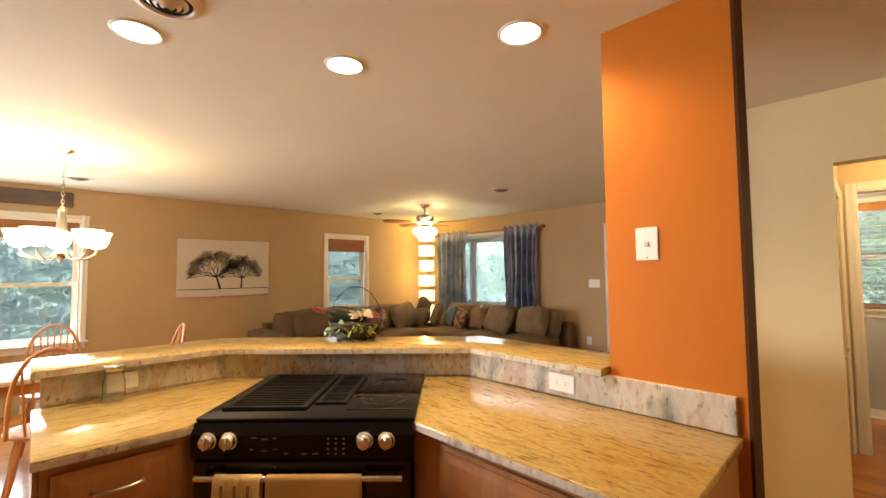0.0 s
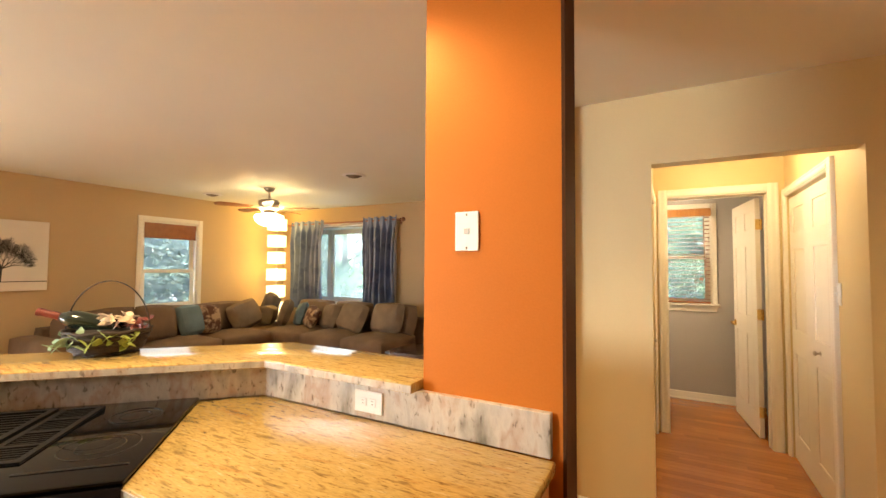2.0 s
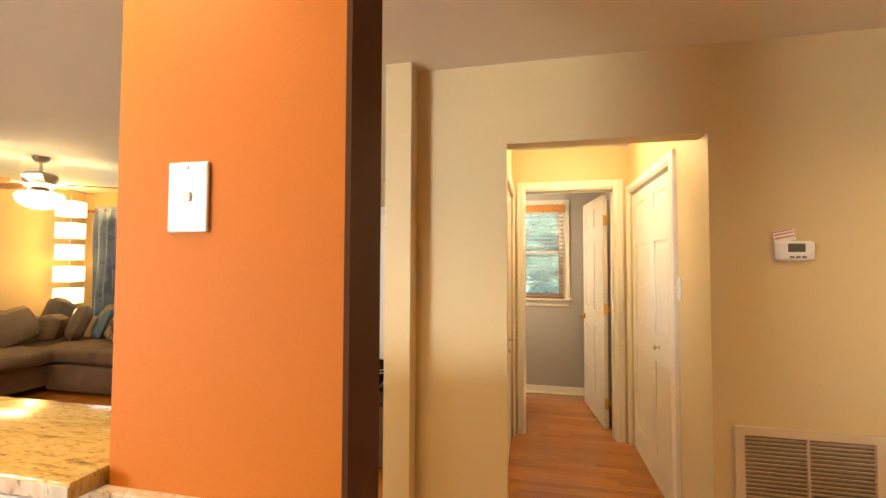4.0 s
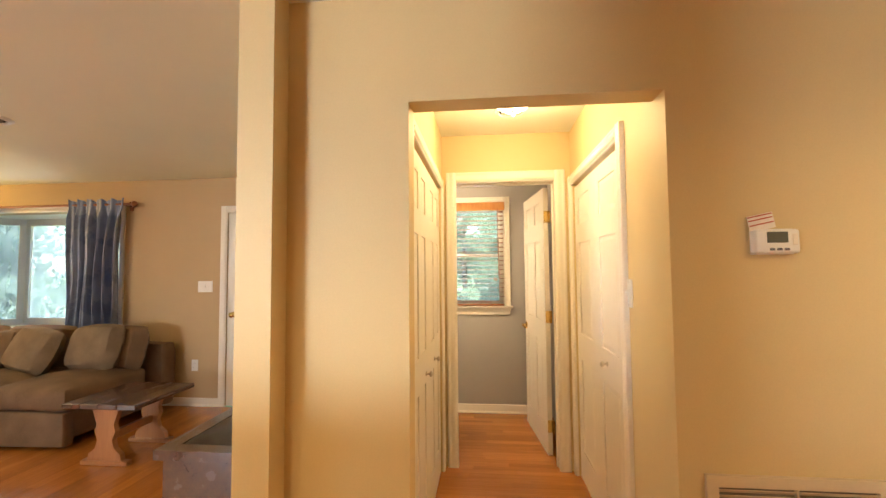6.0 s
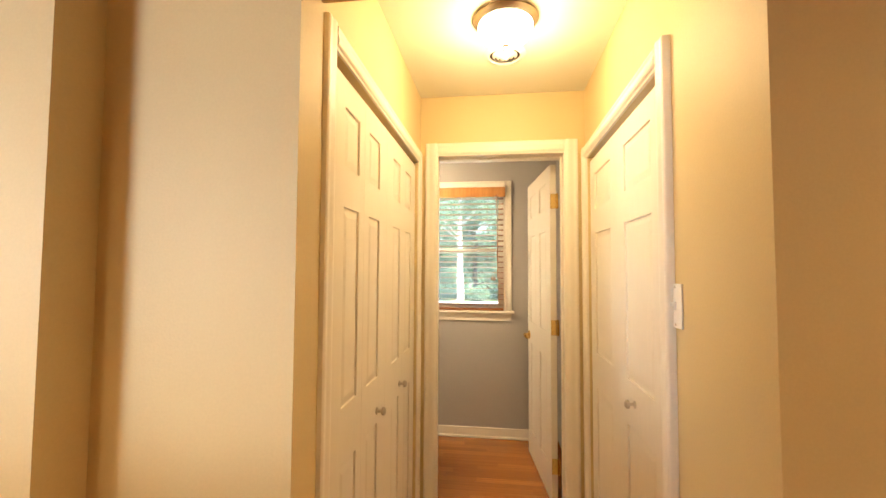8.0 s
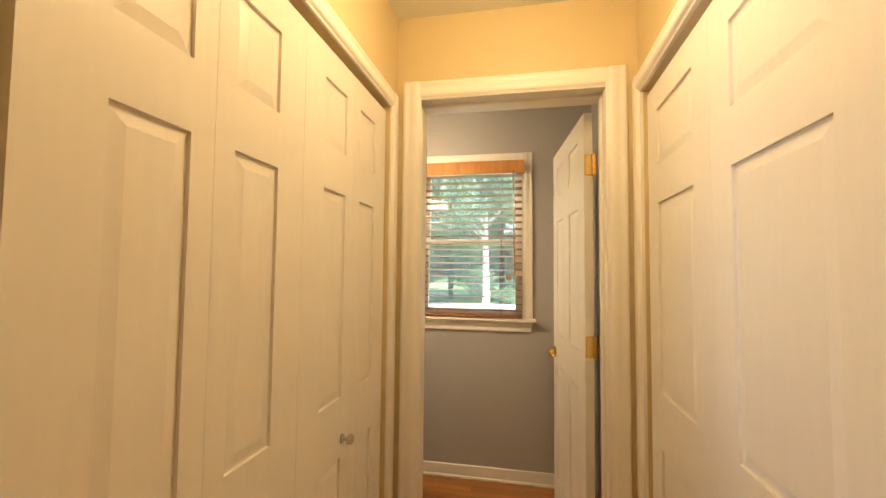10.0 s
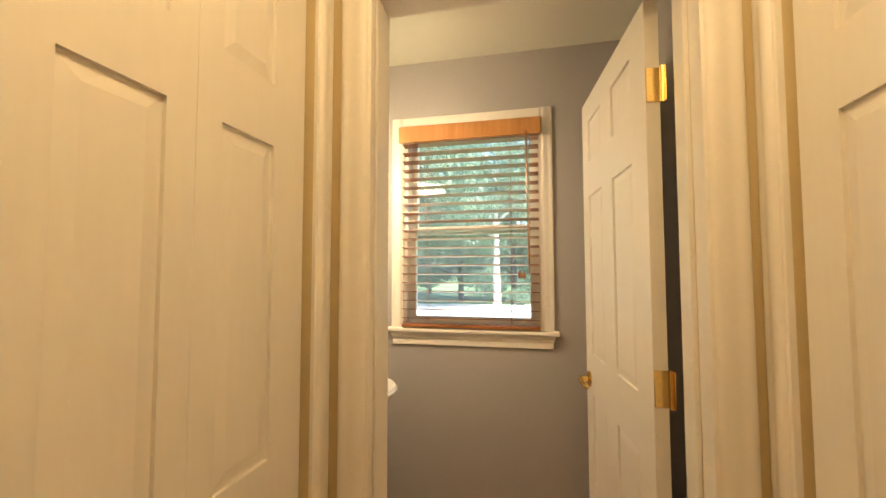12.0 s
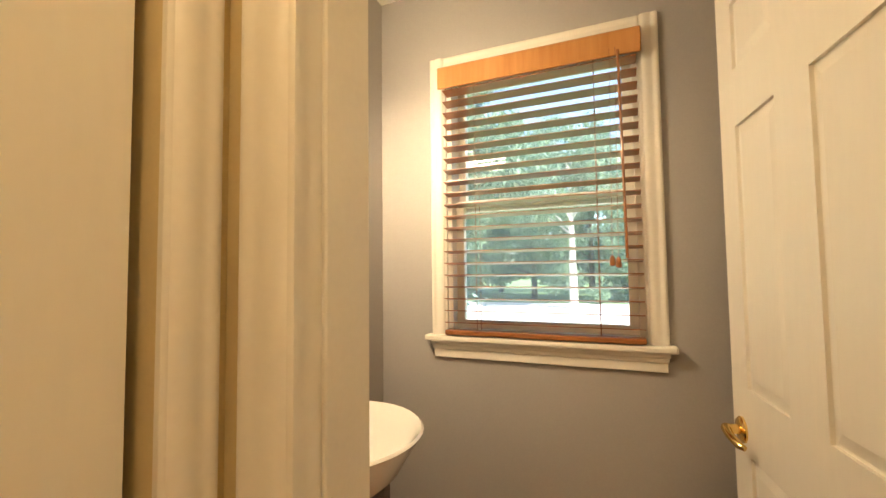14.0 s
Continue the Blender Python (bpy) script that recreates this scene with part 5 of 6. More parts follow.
def sofa():
    s = thing("sectional_sofa", "large L-shaped taupe microfibre sectional sofa with loose back cushions", "sofa", (4.9, 5.4, 0))
    # long run along the picture wall, then the run under the bay window
    part("base", rbox(2.42, 5.70, 5.55, 6.42, 0.06, 0.30, 0.03, 3, 0.0), SOFA, s, smooth=True)
    part("base", rbox(4.78, 5.70, 3.52, 5.56, 0.06, 0.30, 0.03, 3, 0.0), SOFA, s, smooth=True)
    part("back_frame", rbox(2.42, 5.78, 6.30, 6.54, 0.06, 0.74, 0.06, 3, 0.0), SOFA, s, smooth=True)
    part("back_frame", rbox(5.58, 5.80, 3.40, 6.32, 0.06, 0.70, 0.06, 3, 0.0), SOFA, s, smooth=True)
    part("arm", rbox(2.20, 2.46, 5.55, 6.50, 0.03, 0.66, 0.08, 4, 0.01), SOFA, s, smooth=True)
    k = 0
    for x0, x1 in ((2.46, 3.22), (3.22, 3.99), (3.99, 4.77)):
        part("seat_cushion", rbox(x0, x1, 5.50, 6.25, 0.29, 0.475, 0.055, 4, 0.035, k), SOFA, s, smooth=True)
        k += 1
    for y0, y1, x0 in ((3.50, 4.20, 4.70), (4.20, 4.95, 4.72), (4.95, 5.75, 4.74)):
        part("seat_cushion", rbox(x0, 5.52, y0, y1, 0.29, 0.485, 0.055, 4, 0.035, k), SOFA, s, smooth=True)
        k += 1
    part("seat_cushion", rbox(4.78, 5.55, 5.74, 6.30, 0.29, 0.475, 0.055, 4, 0.03, 9), SOFA, s, smooth=True)
    part("seat_front", rbox(4.69, 4.80, 3.50, 5.55, 0.02, 0.30, 0.03, 3, 0.0, 4), SOFA, s, smooth=True)
    for i in range(3):
        m = Matrix.Translation((2.86 + 0.77 * i, 6.20, 0.665)) @ pose(0, 0, 0, -14, 0, 0)
        part("back_cushion", pillow(B(), 0.78, 0.46, 0.26, m, 9, 0.04, 20 + i, 0.35), SOFA, s, smooth=True)
    for i in range(3):
        m = Matrix.Translation((5.46, 3.85 + 0.76 * i, 0.665)) @ pose(0, 0, 0, 0, 0, 90) @ pose(0, 0, 0, 14, 0, 0)
        part("back_cushion", pillow(B(), 0.76, 0.46, 0.26, m, 9, 0.04, 30 + i, 0.35), SOFA, s, smooth=True)
    return s


sofa()


def cushion(x, y, z, w, h, d, yaw, lean, material, label, seed, roll=0):
    m = pose(x, y, z, 0, 0, yaw) @ pose(0, 0, 0, lean, roll, 0)
    o = m.translation.copy()
    c = tagged(part("throw_cushion", pillow(B(), w, h, d, Matrix.Translation(-o) @ m, 9, 0.02, seed, 0.45), material, smooth=True), label, "cushion", "throw cushions on the sofa")
    c.location = o
    return c


cushion(5.32, 3.86, 0.70, 0.56, 0.44, 0.22, 84, 18, CUSH_TAUPE, "large taupe cushion leaning on the sofa back", 1, 3)
cushion(5.24, 4.42, 0.68, 0.56, 0.44, 0.20, 78, 24, CUSH_TAUPE, "large taupe cushion leaning at an angle", 2, -7)
cushion(5.30, 4.90, 0.66, 0.44, 0.40, 0.18, 70, 22, CUSH_TAUPE, "plump taupe cushion under the bay window", 3, 5)
cushion(5.18, 5.18, 0.65, 0.36, 0.34, 0.14, 66, 24, CUSH_STRIPE, "rust and cream patterned cushion under the bay window", 4, -10)
cushion(5.22, 5.44, 0.67, 0.36, 0.38, 0.15, 60, 20, CUSH_BLUE, "pale blue-grey cushion on the sofa", 5, 12)
cushion(5.16, 5.72, 0.68, 0.46, 0.44, 0.18, 52, 20, CUSH_TAUPE, "large taupe cushion in the sofa corner", 6, 10)
cushion(5.06, 6.00, 0.64, 0.34, 0.32, 0.26, 35, 15, CUSH_TAUPE, "round plump taupe cushion in the sofa corner", 7)
cushion(5.22, 6.14, 0.76, 0.52, 0.42, 0.16, 30, 12, CUSH_TAUPE, "taupe cushion lying high in the corner", 8, 14)
cushion(4.66, 6.02, 0.68, 0.56, 0.42, 0.20, 8, -20, CUSH_TAUPE, "creased taupe cushion on the long seat", 9, -14)
cushion(4.08, 5.98, 0.68, 0.32, 0.40, 0.16, -6, -20, CUSH_STRIPE, "rust and cream patterned cushion", 10, 6)
cushion(3.82, 5.98, 0.69, 0.34, 0.42, 0.18, 4, -18, CUSH_BLUE, "slate blue-grey cushion on the long seat", 11, -4)
cushion(3.42, 6.00, 0.70, 0.50, 0.46, 0.18, 3, -16, SOFA, "dark brown-taupe cushion on the long seat", 12, 3)
cushion(2.96, 6.02, 0.70, 0.52, 0.46, 0.18, -4, -16, SOFA, "dark brown-taupe cushion near the sofa arm", 13, -3)

# curtains and rod
rod = thing("curtain_rod", "reddish wooden curtain rod with turned finials", "curtain rod", (5.77, 5.15, 2.14))
part("pole", tube(B(), [(5.77, 3.97, 2.135), (5.77, 6.42, 2.135)], 0.014, 14), RODWOOD, rod, smooth=True)
for y, s in ((3.97, -1), (6.42, 1)):
    part("finial", lathe(B(), [(0.014, 0), (0.024, 0.008), (0.016, 0.018), (0.030, 0.034), (0.034, 0.05), (0.024, 0.07), (0.008, 0.082), (0, 0.086)], 18, m=Matrix.Translation((5.77, y, 2.135)) @ pose(0, 0, 0, -90 * s, 0, 0)), RODWOOD, rod, "turned wooden finial", smooth=True)
for y in (4.015, 6.36):
    part("bracket", box(bx(5.762, 5.85, y - 0.008, y + 0.008, 2.112, 2.122, bev=0.002), 5.838, 5.849, y - 0.02, y + 0.02, 2.07, 2.16, bev=0.002), RODWOOD, rod)


def curtain(y0, y1, label, seed):
    z0, z1 = 0.68, 2.185
    r = random.Random(seed)
    c = thing("curtain", label, "curtain", (5.77, (y0 + y1) / 2, z0), group="bay window curtains")
    nu, nv = 84, 16
    ph = [r.uniform(0, 6.28) for _ in range(4)]
    bm = B()
    lay = []
    for off in (0.0, 0.003):
        g = []
        for i in range(nu + 1):
            u = i / nu
            row = []
            for j in range(nv + 1):
                v = j / nv
                gather = 1 - 0.10 * math.sin(math.pi * v) * (1 if seed % 2 else 0.6)
                y = (y0 + y1) / 2 + (u - 0.5) * (y1 - y0) * gather + 0.008 * math.sin(9 * v + ph[3] + 7 * u)
                f = math.sin(u * 2 * math.pi * 5 + ph[0] + 0.5 * math.sin(3 * v + ph[1])) + 0.45 * math.sin(u * 2 * math.pi * 11 + ph[2] + 2 * v)
                amp = 0.040 + 0.016 * (1 - v)
                flat = max(0.25, min(1, abs(z1 - 0.05 - (z0 + (z1 - z0) * v)) * 6))
                row.append(bm.verts.new((5.77 - 0.016 - amp * flat * f + off, y, z0 + (z1 - z0) * v + (0.012 * f if j == nv else 0))))
            g.append(row)
        lay.append(g)
        for i in range(nu):
            for j in range(nv):
                bm.faces.new((g[i][j], g[i + 1][j], g[i + 1][j + 1], g[i][j + 1]))
    for i in (0, nu):
        for j in range(nv):
            bm.faces.new((lay[0][i][j], lay[0][i][j + 1], lay[1][i][j + 1], lay[1][i][j]))
    part("drape", bm, CURTAIN, c, smooth=True)
    return c


curtain(4.03, 4.68, "slate blue satin curtain hanging in folds", 1)
curtain(5.52, 6.30, "slate blue satin curtain hanging in folds beside the lamp", 2)


# bamboo shades
def roman_shade(name, x0, x1, z1, h, label):
    s = thing(name, label, "window shade", ((x0 + x1) / 2, NY + 0.03, z1 - h))
    part("valance", bx(x0, x1, NY + 0.006, NY + 0.012, z1 - h * 0.45, z1, bev=0.001), BLINDWOOD, s)
    for k in range(4):
        part("fold", bx(x0 + 0.004, x1 - 0.004, NY + 0.014 + 0.006 * k, NY + 0.019 + 0.006 * k, z1 - h + 0.012 * k, z1 - h * 0.35, bev=0.001), BLINDWOOD, s)
    part("hem_bar", bx(x0, x1, NY + 0.008, NY + 0.018, z1 - h - 0.012, z1 - h + 0.006, bev=0.003), RODWOOD, s)
    return s


roman_shade("window_shade", WA[0] + 0.02, WA[1] - 0.02, WA[3], 0.22, "orange-brown woven wood shade pulled up")
roman_shade("window_shade", WB[0] + 0.02, WB[1] - 0.02, WB[3], 0.20, "orange-brown woven wood shade pulled up")
solid("wall_plaque", bx(-0.80, 0.357, NY - 0.03, NY, 2.187, 2.350, bev=0.004), DARKWOOD, "long dark brown wooden plaque above the dining window", "wall plaque")

# picture: two bare trees on a pale ground
pic = thing("tree_picture", "wide pale canvas print of two bare dark trees", "picture", (2.0, NY - 0.03, 1.11))
PX0, PX1, PZ0, PZ1 = 1.375, 2.54, 1.128, 1.890
part("canvas", bx(PX0, PX1, NY - 0.034, NY - 0.001, PZ0, PZ1, bev=0.003), CANVAS, pic)
part("printed_ground", bx(PX0 + 0.004, PX1 - 0.004, NY - 0.0352, NY - 0.0342, PZ0 + 0.095, PZ0 + 0.104), INK, pic)


def bare_tree(bm, x, z, h, seed, lean):
    """Branches drawn as thin printed strokes; a low fork, wide limbs and fine twigs."""
    r = random.Random(seed)

    def limb(x, z, a, ln, w, lev):
        x2, z2 = x + math.sin(a) * ln, z + math.cos(a) * ln
        px, pz, w2 = math.cos(a), -math.sin(a), w * 0.66
        q = [(x - px * w, z - pz * w), (x + px * w, z + pz * w), (x2 + px * w2, z2 + pz * w2), (x2 - px * w2, z2 - pz * w2)]
        lo = [bm.verts.new((i, NY - 0.0355, j)) for i, j in q]
        hi = [bm.verts.new((i, NY - 0.0345, j)) for i, j in q]
        bm.faces.new(lo)
        for k in range(4):
            bm.faces.new((lo[k], lo[(k + 1) % 4], hi[(k + 1) % 4], hi[k]))
        if lev == 0:
            return
        n, sp = (6, 0.52) if lev == 6 else (3, 0.42)
        for k in range(n):
            da = (k - (n - 1) / 2) * sp * r.uniform(0.8, 1.15) + r.uniform(-0.15, 0.15)
            f = 1.0 if k % 2 or lev == 6 else r.uniform(0.55, 0.95)
            na = max(-1.75, min(1.75, a * (0.3 if lev == 6 else 1) + da))
            grow = (0.95 if lev == 6 else 1.0) * r.uniform(0.66, 0.84)
            limb(x + (x2 - x) * f, z + (z2 - z) * f, na, ln * grow, max(w2 * 0.74, 0.0010), lev - 1)
    limb(x, z, lean, h * 0.23, h * 0.021, 6)
    return bm


part("printed_tree", bare_tree(B(), 1.885, PZ0 + 0.10, 0.72, 5, -0.30), INK, pic, "large bare black tree")
part("printed_tree", bare_tree(B(), 2.155, PZ0 + 0.10, 0.60, 11, 0.06), INK, pic, "smaller bare black tree")

# end bench beside the sofa
bn = thing("plank_bench", "rustic bench with a dark plank top and pine trestle legs", "bench", (5.05, 3.12, 0))
for k in range(4):
    y = 2.84 + 0.146 * k
    part("plank", bx(4.63, 5.25, y, y + 0.142, 0.415, 0.45, bev=0.004), DARKWOOD, bn)
for x in (4.71, 5.13):
    prof = [(0.0, 0.135), (0.05, 0.125), (0.09, 0.075), (0.15, 0.060), (0.21, 0.082), (0.26, 0.068), (0.31, 0.085), (0.36, 0.10), (0.385, 0.11)]
    bm = B()
    pts = [(3.125 + w, z + 0.03) for z, w in prof] + [(3.125 - w, z + 0.03) for z, w in reversed(prof)]
    lo = [bm.verts.new((x - 0.02, y, z)) for y, z in pts]
    hi = [bm.verts.new((x + 0.02, y, z)) for y, z in pts]
    bm.faces.new(lo)
    bm.faces.new(hi[::-1])
    for i in range(len(pts)):
        j = (i + 1) % len(pts)
        bm.faces.new((lo[i], lo[j], hi[j], hi[i]))
    part("leg", bm, PINE, bn, "shaped pine trestle leg")
    part("foot", bx(x - 0.03, x + 0.03, 2.94, 3.31, 0, 0.032, bev=0.005), PINE, bn)
part("stretcher", bx(4.71, 5.13, 3.105, 3.145, 0.16, 0.22, bev=0.004), PINE, bn)

bn.location += Vector((-0.17, -0.155, 0))

# dark chest near the front door, with a black bowl on it
ch = thing("storage_chest", "low dark wood chest with a black leather top", "chest", (4.15, 1.55, 0))
part("body", bx(3.80, 4.62, 1.18, 1.93, 0.03, 0.40, bev=0.005), DARKWOOD, ch)
part("rim", slab(B(), 3.77, 4.65, 1.15, 1.96, 0.40, 0.452, [(3.86, 4.56, 1.24, 1.87)], lambda u, v, t: (u, v, t)), DARKWOOD, ch)
part("leather_top", rbox(3.862, 4.558, 1.242, 1.868, 0.40, 0.456, 0.02, 3, 0.006), LEATHER, ch, "black leather inset top", smooth=True)
for x in (3.84, 4.58):
    for y in (1.22, 1.89):
        part("foot", bx(x - 0.03, x + 0.03, y - 0.03, y + 0.03, 0, 0.03, bev=0.004), DARKWOOD, ch)
bwl = thing("decorative_bowl", "shiny black ribbed bowl standing on the chest", "bowl", (4.25, 1.60, 0.462))
part("bowl_body", lathe(B(), [(0, 0), (0.07, 0), (0.09, 0.01), (0.14, 0.06), (0.165, 0.12), (0.16, 0.16), (0.15, 0.16), (0.152, 0.12), (0.13, 0.065), (0.08, 0.02), (0, 0.015)], 30, (4.25, 1.60, 0.463)), BLACK_GLOSS, bwl, smooth=True)
for z, r in ((0.118, 0.1655), (0.138, 0.164)):
    part("white_band", lathe(B(), [(r - 0.002, -0.003), (r + 0.0015, -0.002), (r + 0.0015, 0.002), (r - 0.002, 0.003)], 30, (4.25, 1.60, 0.463 + z)), WHITE_PLASTIC, bwl)

# ---------------------------------------------------------------- dining corner
cx, cy = 0.203, 4.68
cd = thing("chandelier", "five-arm chandelier with lit frosted glass shades", "chandelier", (cx, cy, H1))
part("canopy", lathe(B(), [(0, 0), (0.06, 0), (0.062, -0.01), (0.03, -0.03), (0, -0.032)], 24, (cx, cy, H1)), NICKEL, cd, smooth=True)
for k in range(16):
    z = H1 - 0.045 - 0.030 * k
    m = pose(cx, cy, z, 90, 0, 90 * (k % 2))
    part("chain_link", tube(B(), [m @ Vector((0.009 * math.cos(a), 0.019 * math.sin(a), 0)) for a in [2 * math.pi * j / 12 for j in range(13)]], 0.0025, 5, cap=False), NICKEL, cd)
part("column", lathe(B(), [(0, 1.97), (0.012, 1.965), (0.03, 1.93), (0.02, 1.90), (0.028, 1.86), (0.035, 1.78), (0.022, 1.70), (0.03, 1.63), (0.045, 1.60), (0.03, 1.565), (0.012, 1.54), (0, 1.52)], 22, (cx, cy, 0)), NICKEL, cd, smooth=True)
for k in range(5):
    a = radians(72 * k + 20)
    d = Vector((math.cos(a), math.sin(a), 0))
    c0 = Vector((cx, cy, 0))
    arm = part("arm", tube(B(), [c0 + d * r + Vector((0, 0, z)) for r, z in ((0.02, 1.60), (0.09, 1.555), (0.17, 1.56), (0.225, 1.60), (0.235, 1.64))], 0.008, 8), NICKEL, cd, smooth=True)
    part("shade", lathe(B(), [(0.025, 1.645), (0.055, 1.66), (0.078, 1.70), (0.082, 1.735), (0.098, 1.775), (0.094, 1.775), (0.078, 1.737), (0.073, 1.70), (0.05, 1.668), (0, 1.655)], 22, tuple(c0 + d * 0.235)), CHAND_GLASS, arm, "lit frosted glass bell shade", smooth=True)


lamp("chandelier_lamp", "POINT", (cx, cy, 1.90), 6.5, 0.08)


def windsor(x, y, turn, label, seat_z=0.45, top=0.98):
    """A hoop-back Windsor chair; it faces its own -y."""
    c = thing("windsor_chair", label, "chair", (x, y, 0), turn=turn, group="dining chairs")
    sb = lathe(B(), [(0, seat_z - 0.035), (0.16, seat_z - 0.035), (0.205, seat_z - 0.015), (0.215, seat_z), (0.19, seat_z + 0.004), (0.10, seat_z - 0.006), (0, seat_z - 0.008)], 30)
    part("seat", sb, OAK_CHAIR, c, smooth=True)
    hoop = [(0.19 * math.cos(a), 0.155 + 0.10 * math.sin(a) * (0.9), seat_z + (top - seat_z) * min(1, math.sin(a) ** 0.6 if math.sin(a) > 0 else 0)) for a in [math.pi * k / 28 for k in range(29)]]
    part("hoop", tube(B(), hoop, 0.0125, 10), OAK_CHAIR, c, "bent oak hoop back", smooth=True)
    for k in range(7):
        u = -0.135 + 0.045 * k
        zt = seat_z + (top - seat_z) * (1 - (u / 0.19) ** 2) ** 0.3
        part("spindle", tube(B(), [(u * 0.8, 0.15, seat_z), (u * 0.9, 0.19, (seat_z + zt) / 2), (u, 0.235, zt)], 0.0065, 8, taper=[1, 1.25, 0.8]), OAK_CHAIR, c, smooth=True)
    for sx in (-1, 1):
        for sy in (-1, 1):
            part("leg", tube(B(), [(sx * 0.13, sy * 0.12, seat_z - 0.02), (sx * 0.155, sy * 0.145, seat_z * 0.6), (sx * 0.17, sy * 0.16, seat_z * 0.35), (sx * 0.20, sy * 0.19, 0.0)], 0.016, 10, taper=[0.8, 1.25, 0.85, 0.7]), OAK_CHAIR, c, smooth=True)
    for sx in (-1, 1):
        part("stretcher", tube(B(), [(sx * 0.165, -0.155, seat_z * 0.42), (sx * 0.165, 0.0, seat_z * 0.42), (sx * 0.165, 0.155, seat_z * 0.42)], 0.009, 8, taper=[0.8, 1.3, 0.8]), OAK_CHAIR, c, smooth=True)
    return c


CHAIR_LABEL = "golden oak hoop-back Windsor dining chair"
tb = thing("dining_table", "long dining table with the window's reflection put into its white top", "table", (-0.3, 4.69, 0))
windsor(0.16, 4.14, 180, CHAIR_LABEL + " facing the table")
windsor(0.22, 5.28, 2, CHAIR_LABEL + " on the window side")
windsor(0.80, 4.72, -90, CHAIR_LABEL + " at the table end")
# white top: the window's reflection is put into its colour
part("tabletop", bx(-1.1, 0.50, 4.28, 5.10, 0.715, 0.75, bev=0.008), PAPER_WHITE, tb, "white tabletop with the window's reflection put into its colour", smooth=True)
for x in (-1.0, 0.40):
    for y in (4.38, 5.0):
        part("leg", tube(B(), [(x, y, 0.0), (x, y, 0.25), (x, y, 0.5), (x, y, 0.716)], 0.032, 12, taper=[0.7, 1.1, 0.8, 1.2]), OAK_CHAIR, tb, smooth=True)
part("table_apron", slab(B(), -1.01, 0.41, 4.37, 5.01, 0.63, 0.715, [(-0.98, 0.38, 4.40, 4.98)], lambda u, v, t: (u, v, t)), OAK_CHAIR, tb)

# ---------------------------------------------------------------- bathroom
bs = thing("vessel_basin", "white porcelain vessel basin on the vanity", "basin", (5.20, 0.745, 0.735))
part("bowl", lathe(B(), [(0, 0.0), (0.09, 0.0), (0.10, 0.012), (0.175, 0.075), (0.225, 0.155), (0.232, 0.165), (0.226, 0.170), (0.214, 0.158), (0.165, 0.085), (0.09, 0.03), (0, 0.022)], 44, (5.20, 0.745, 0.735)), PORCELAIN, bs, smooth=True)
vn = thing("vanity", "dark stained wooden bathroom vanity", "vanity", (5.2, 0.83, 0))
part("cabinet_body", bx(4.92, 5.52, 0.76, 0.980, 0.08, 0.695, bev=0.004), DARKWOOD, vn)
part("plinth", bx(4.94, 5.50, 0.79, 0.980, 0, 0.08), DARKWOOD, vn)
part("vanity_top", bx(4.91, 5.53, 0.72, 0.982, 0.697, 0.733, bev=0.005), DARKWOOD, vn)
for a, b in ((4.94, 5.215), (5.225, 5.50)):
    d = part("cabinet_door", raised(B(), a, b, 0.11, 0.675, 0.755, 0.012, lambda u, v, t: (u, t, v), 0.04), DARKWOOD, vn)
    knob_round(d, ((5.20 if a < 5 else 5.26), 0.745, 0.47), (0, -1, 0), 0.012, NICKEL)
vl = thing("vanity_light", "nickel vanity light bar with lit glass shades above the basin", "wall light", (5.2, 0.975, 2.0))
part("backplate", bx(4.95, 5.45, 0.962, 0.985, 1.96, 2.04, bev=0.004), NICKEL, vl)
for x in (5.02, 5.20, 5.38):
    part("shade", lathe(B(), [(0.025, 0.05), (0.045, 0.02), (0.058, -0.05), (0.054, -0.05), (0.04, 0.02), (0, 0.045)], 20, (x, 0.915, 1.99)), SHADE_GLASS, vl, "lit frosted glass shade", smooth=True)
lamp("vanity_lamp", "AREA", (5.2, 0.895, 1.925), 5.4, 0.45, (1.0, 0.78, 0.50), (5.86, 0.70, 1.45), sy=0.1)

# wooden blind in the bathroom window
bl = thing("wooden_blind", "cherry wood slatted blind, open, with cord and tassels", "blind", (BX - 0.04, 0.348, 1.05))
part("valance", box(bx(BX - 0.058, BX - 0.048, -0.008, 0.706, 1.984, 2.068, bev=0.003), BX - 0.053, BX - 0.022, -0.006, 0.704, 2.030, 2.062), OAK_CHAIR, bl, "orange-brown wooden valance")
part("head_rail", bx(BX - 0.045, BX - 0.001, 0.012, 0.684, 2.012, 2.050), BLINDWOOD, bl)
m0 = None
for k in range(21):
    z = 1.090 + 0.0442 * k
    if m0 is None:
        bm = box(B(), -0.025, 0.025, -0.340, 0.340, -0.0014, 0.0014, m=pose(0, 0, 0, 0, 7, 0))
        o = part("slat", bm, BLINDWOOD, bl, local=True)
        m0 = o.data
    else:
        o = new("slat", m0)
        o.parent = bl
    o.location = Vector((BX - 0.026, 0.347, z)) - ORIGIN[bl.name]
part("bottom_rail", bx(BX - 0.050, BX - 0.002, 0.006, 0.688, 1.046, 1.064, bev=0.003), BLINDWOOD, bl)
for y in (0.56, 0.14):
    part("ladder_cord", tube(tube(B(), [(BX - 0.051, y, 1.06), (BX - 0.051, y, 2.01)], 0.0011, 5), [(BX - 0.001, y, 1.06), (BX - 0.001, y, 2.01)], 0.0011, 5), RODWOOD, bl)
part("tilt_wand", tube(B(), [(BX - 0.058, 0.062, 2.0), (BX - 0.062, 0.058, 1.65), (BX - 0.062, 0.054, 1.318)], 0.0048, 8), BLINDWOOD, bl, smooth=True)
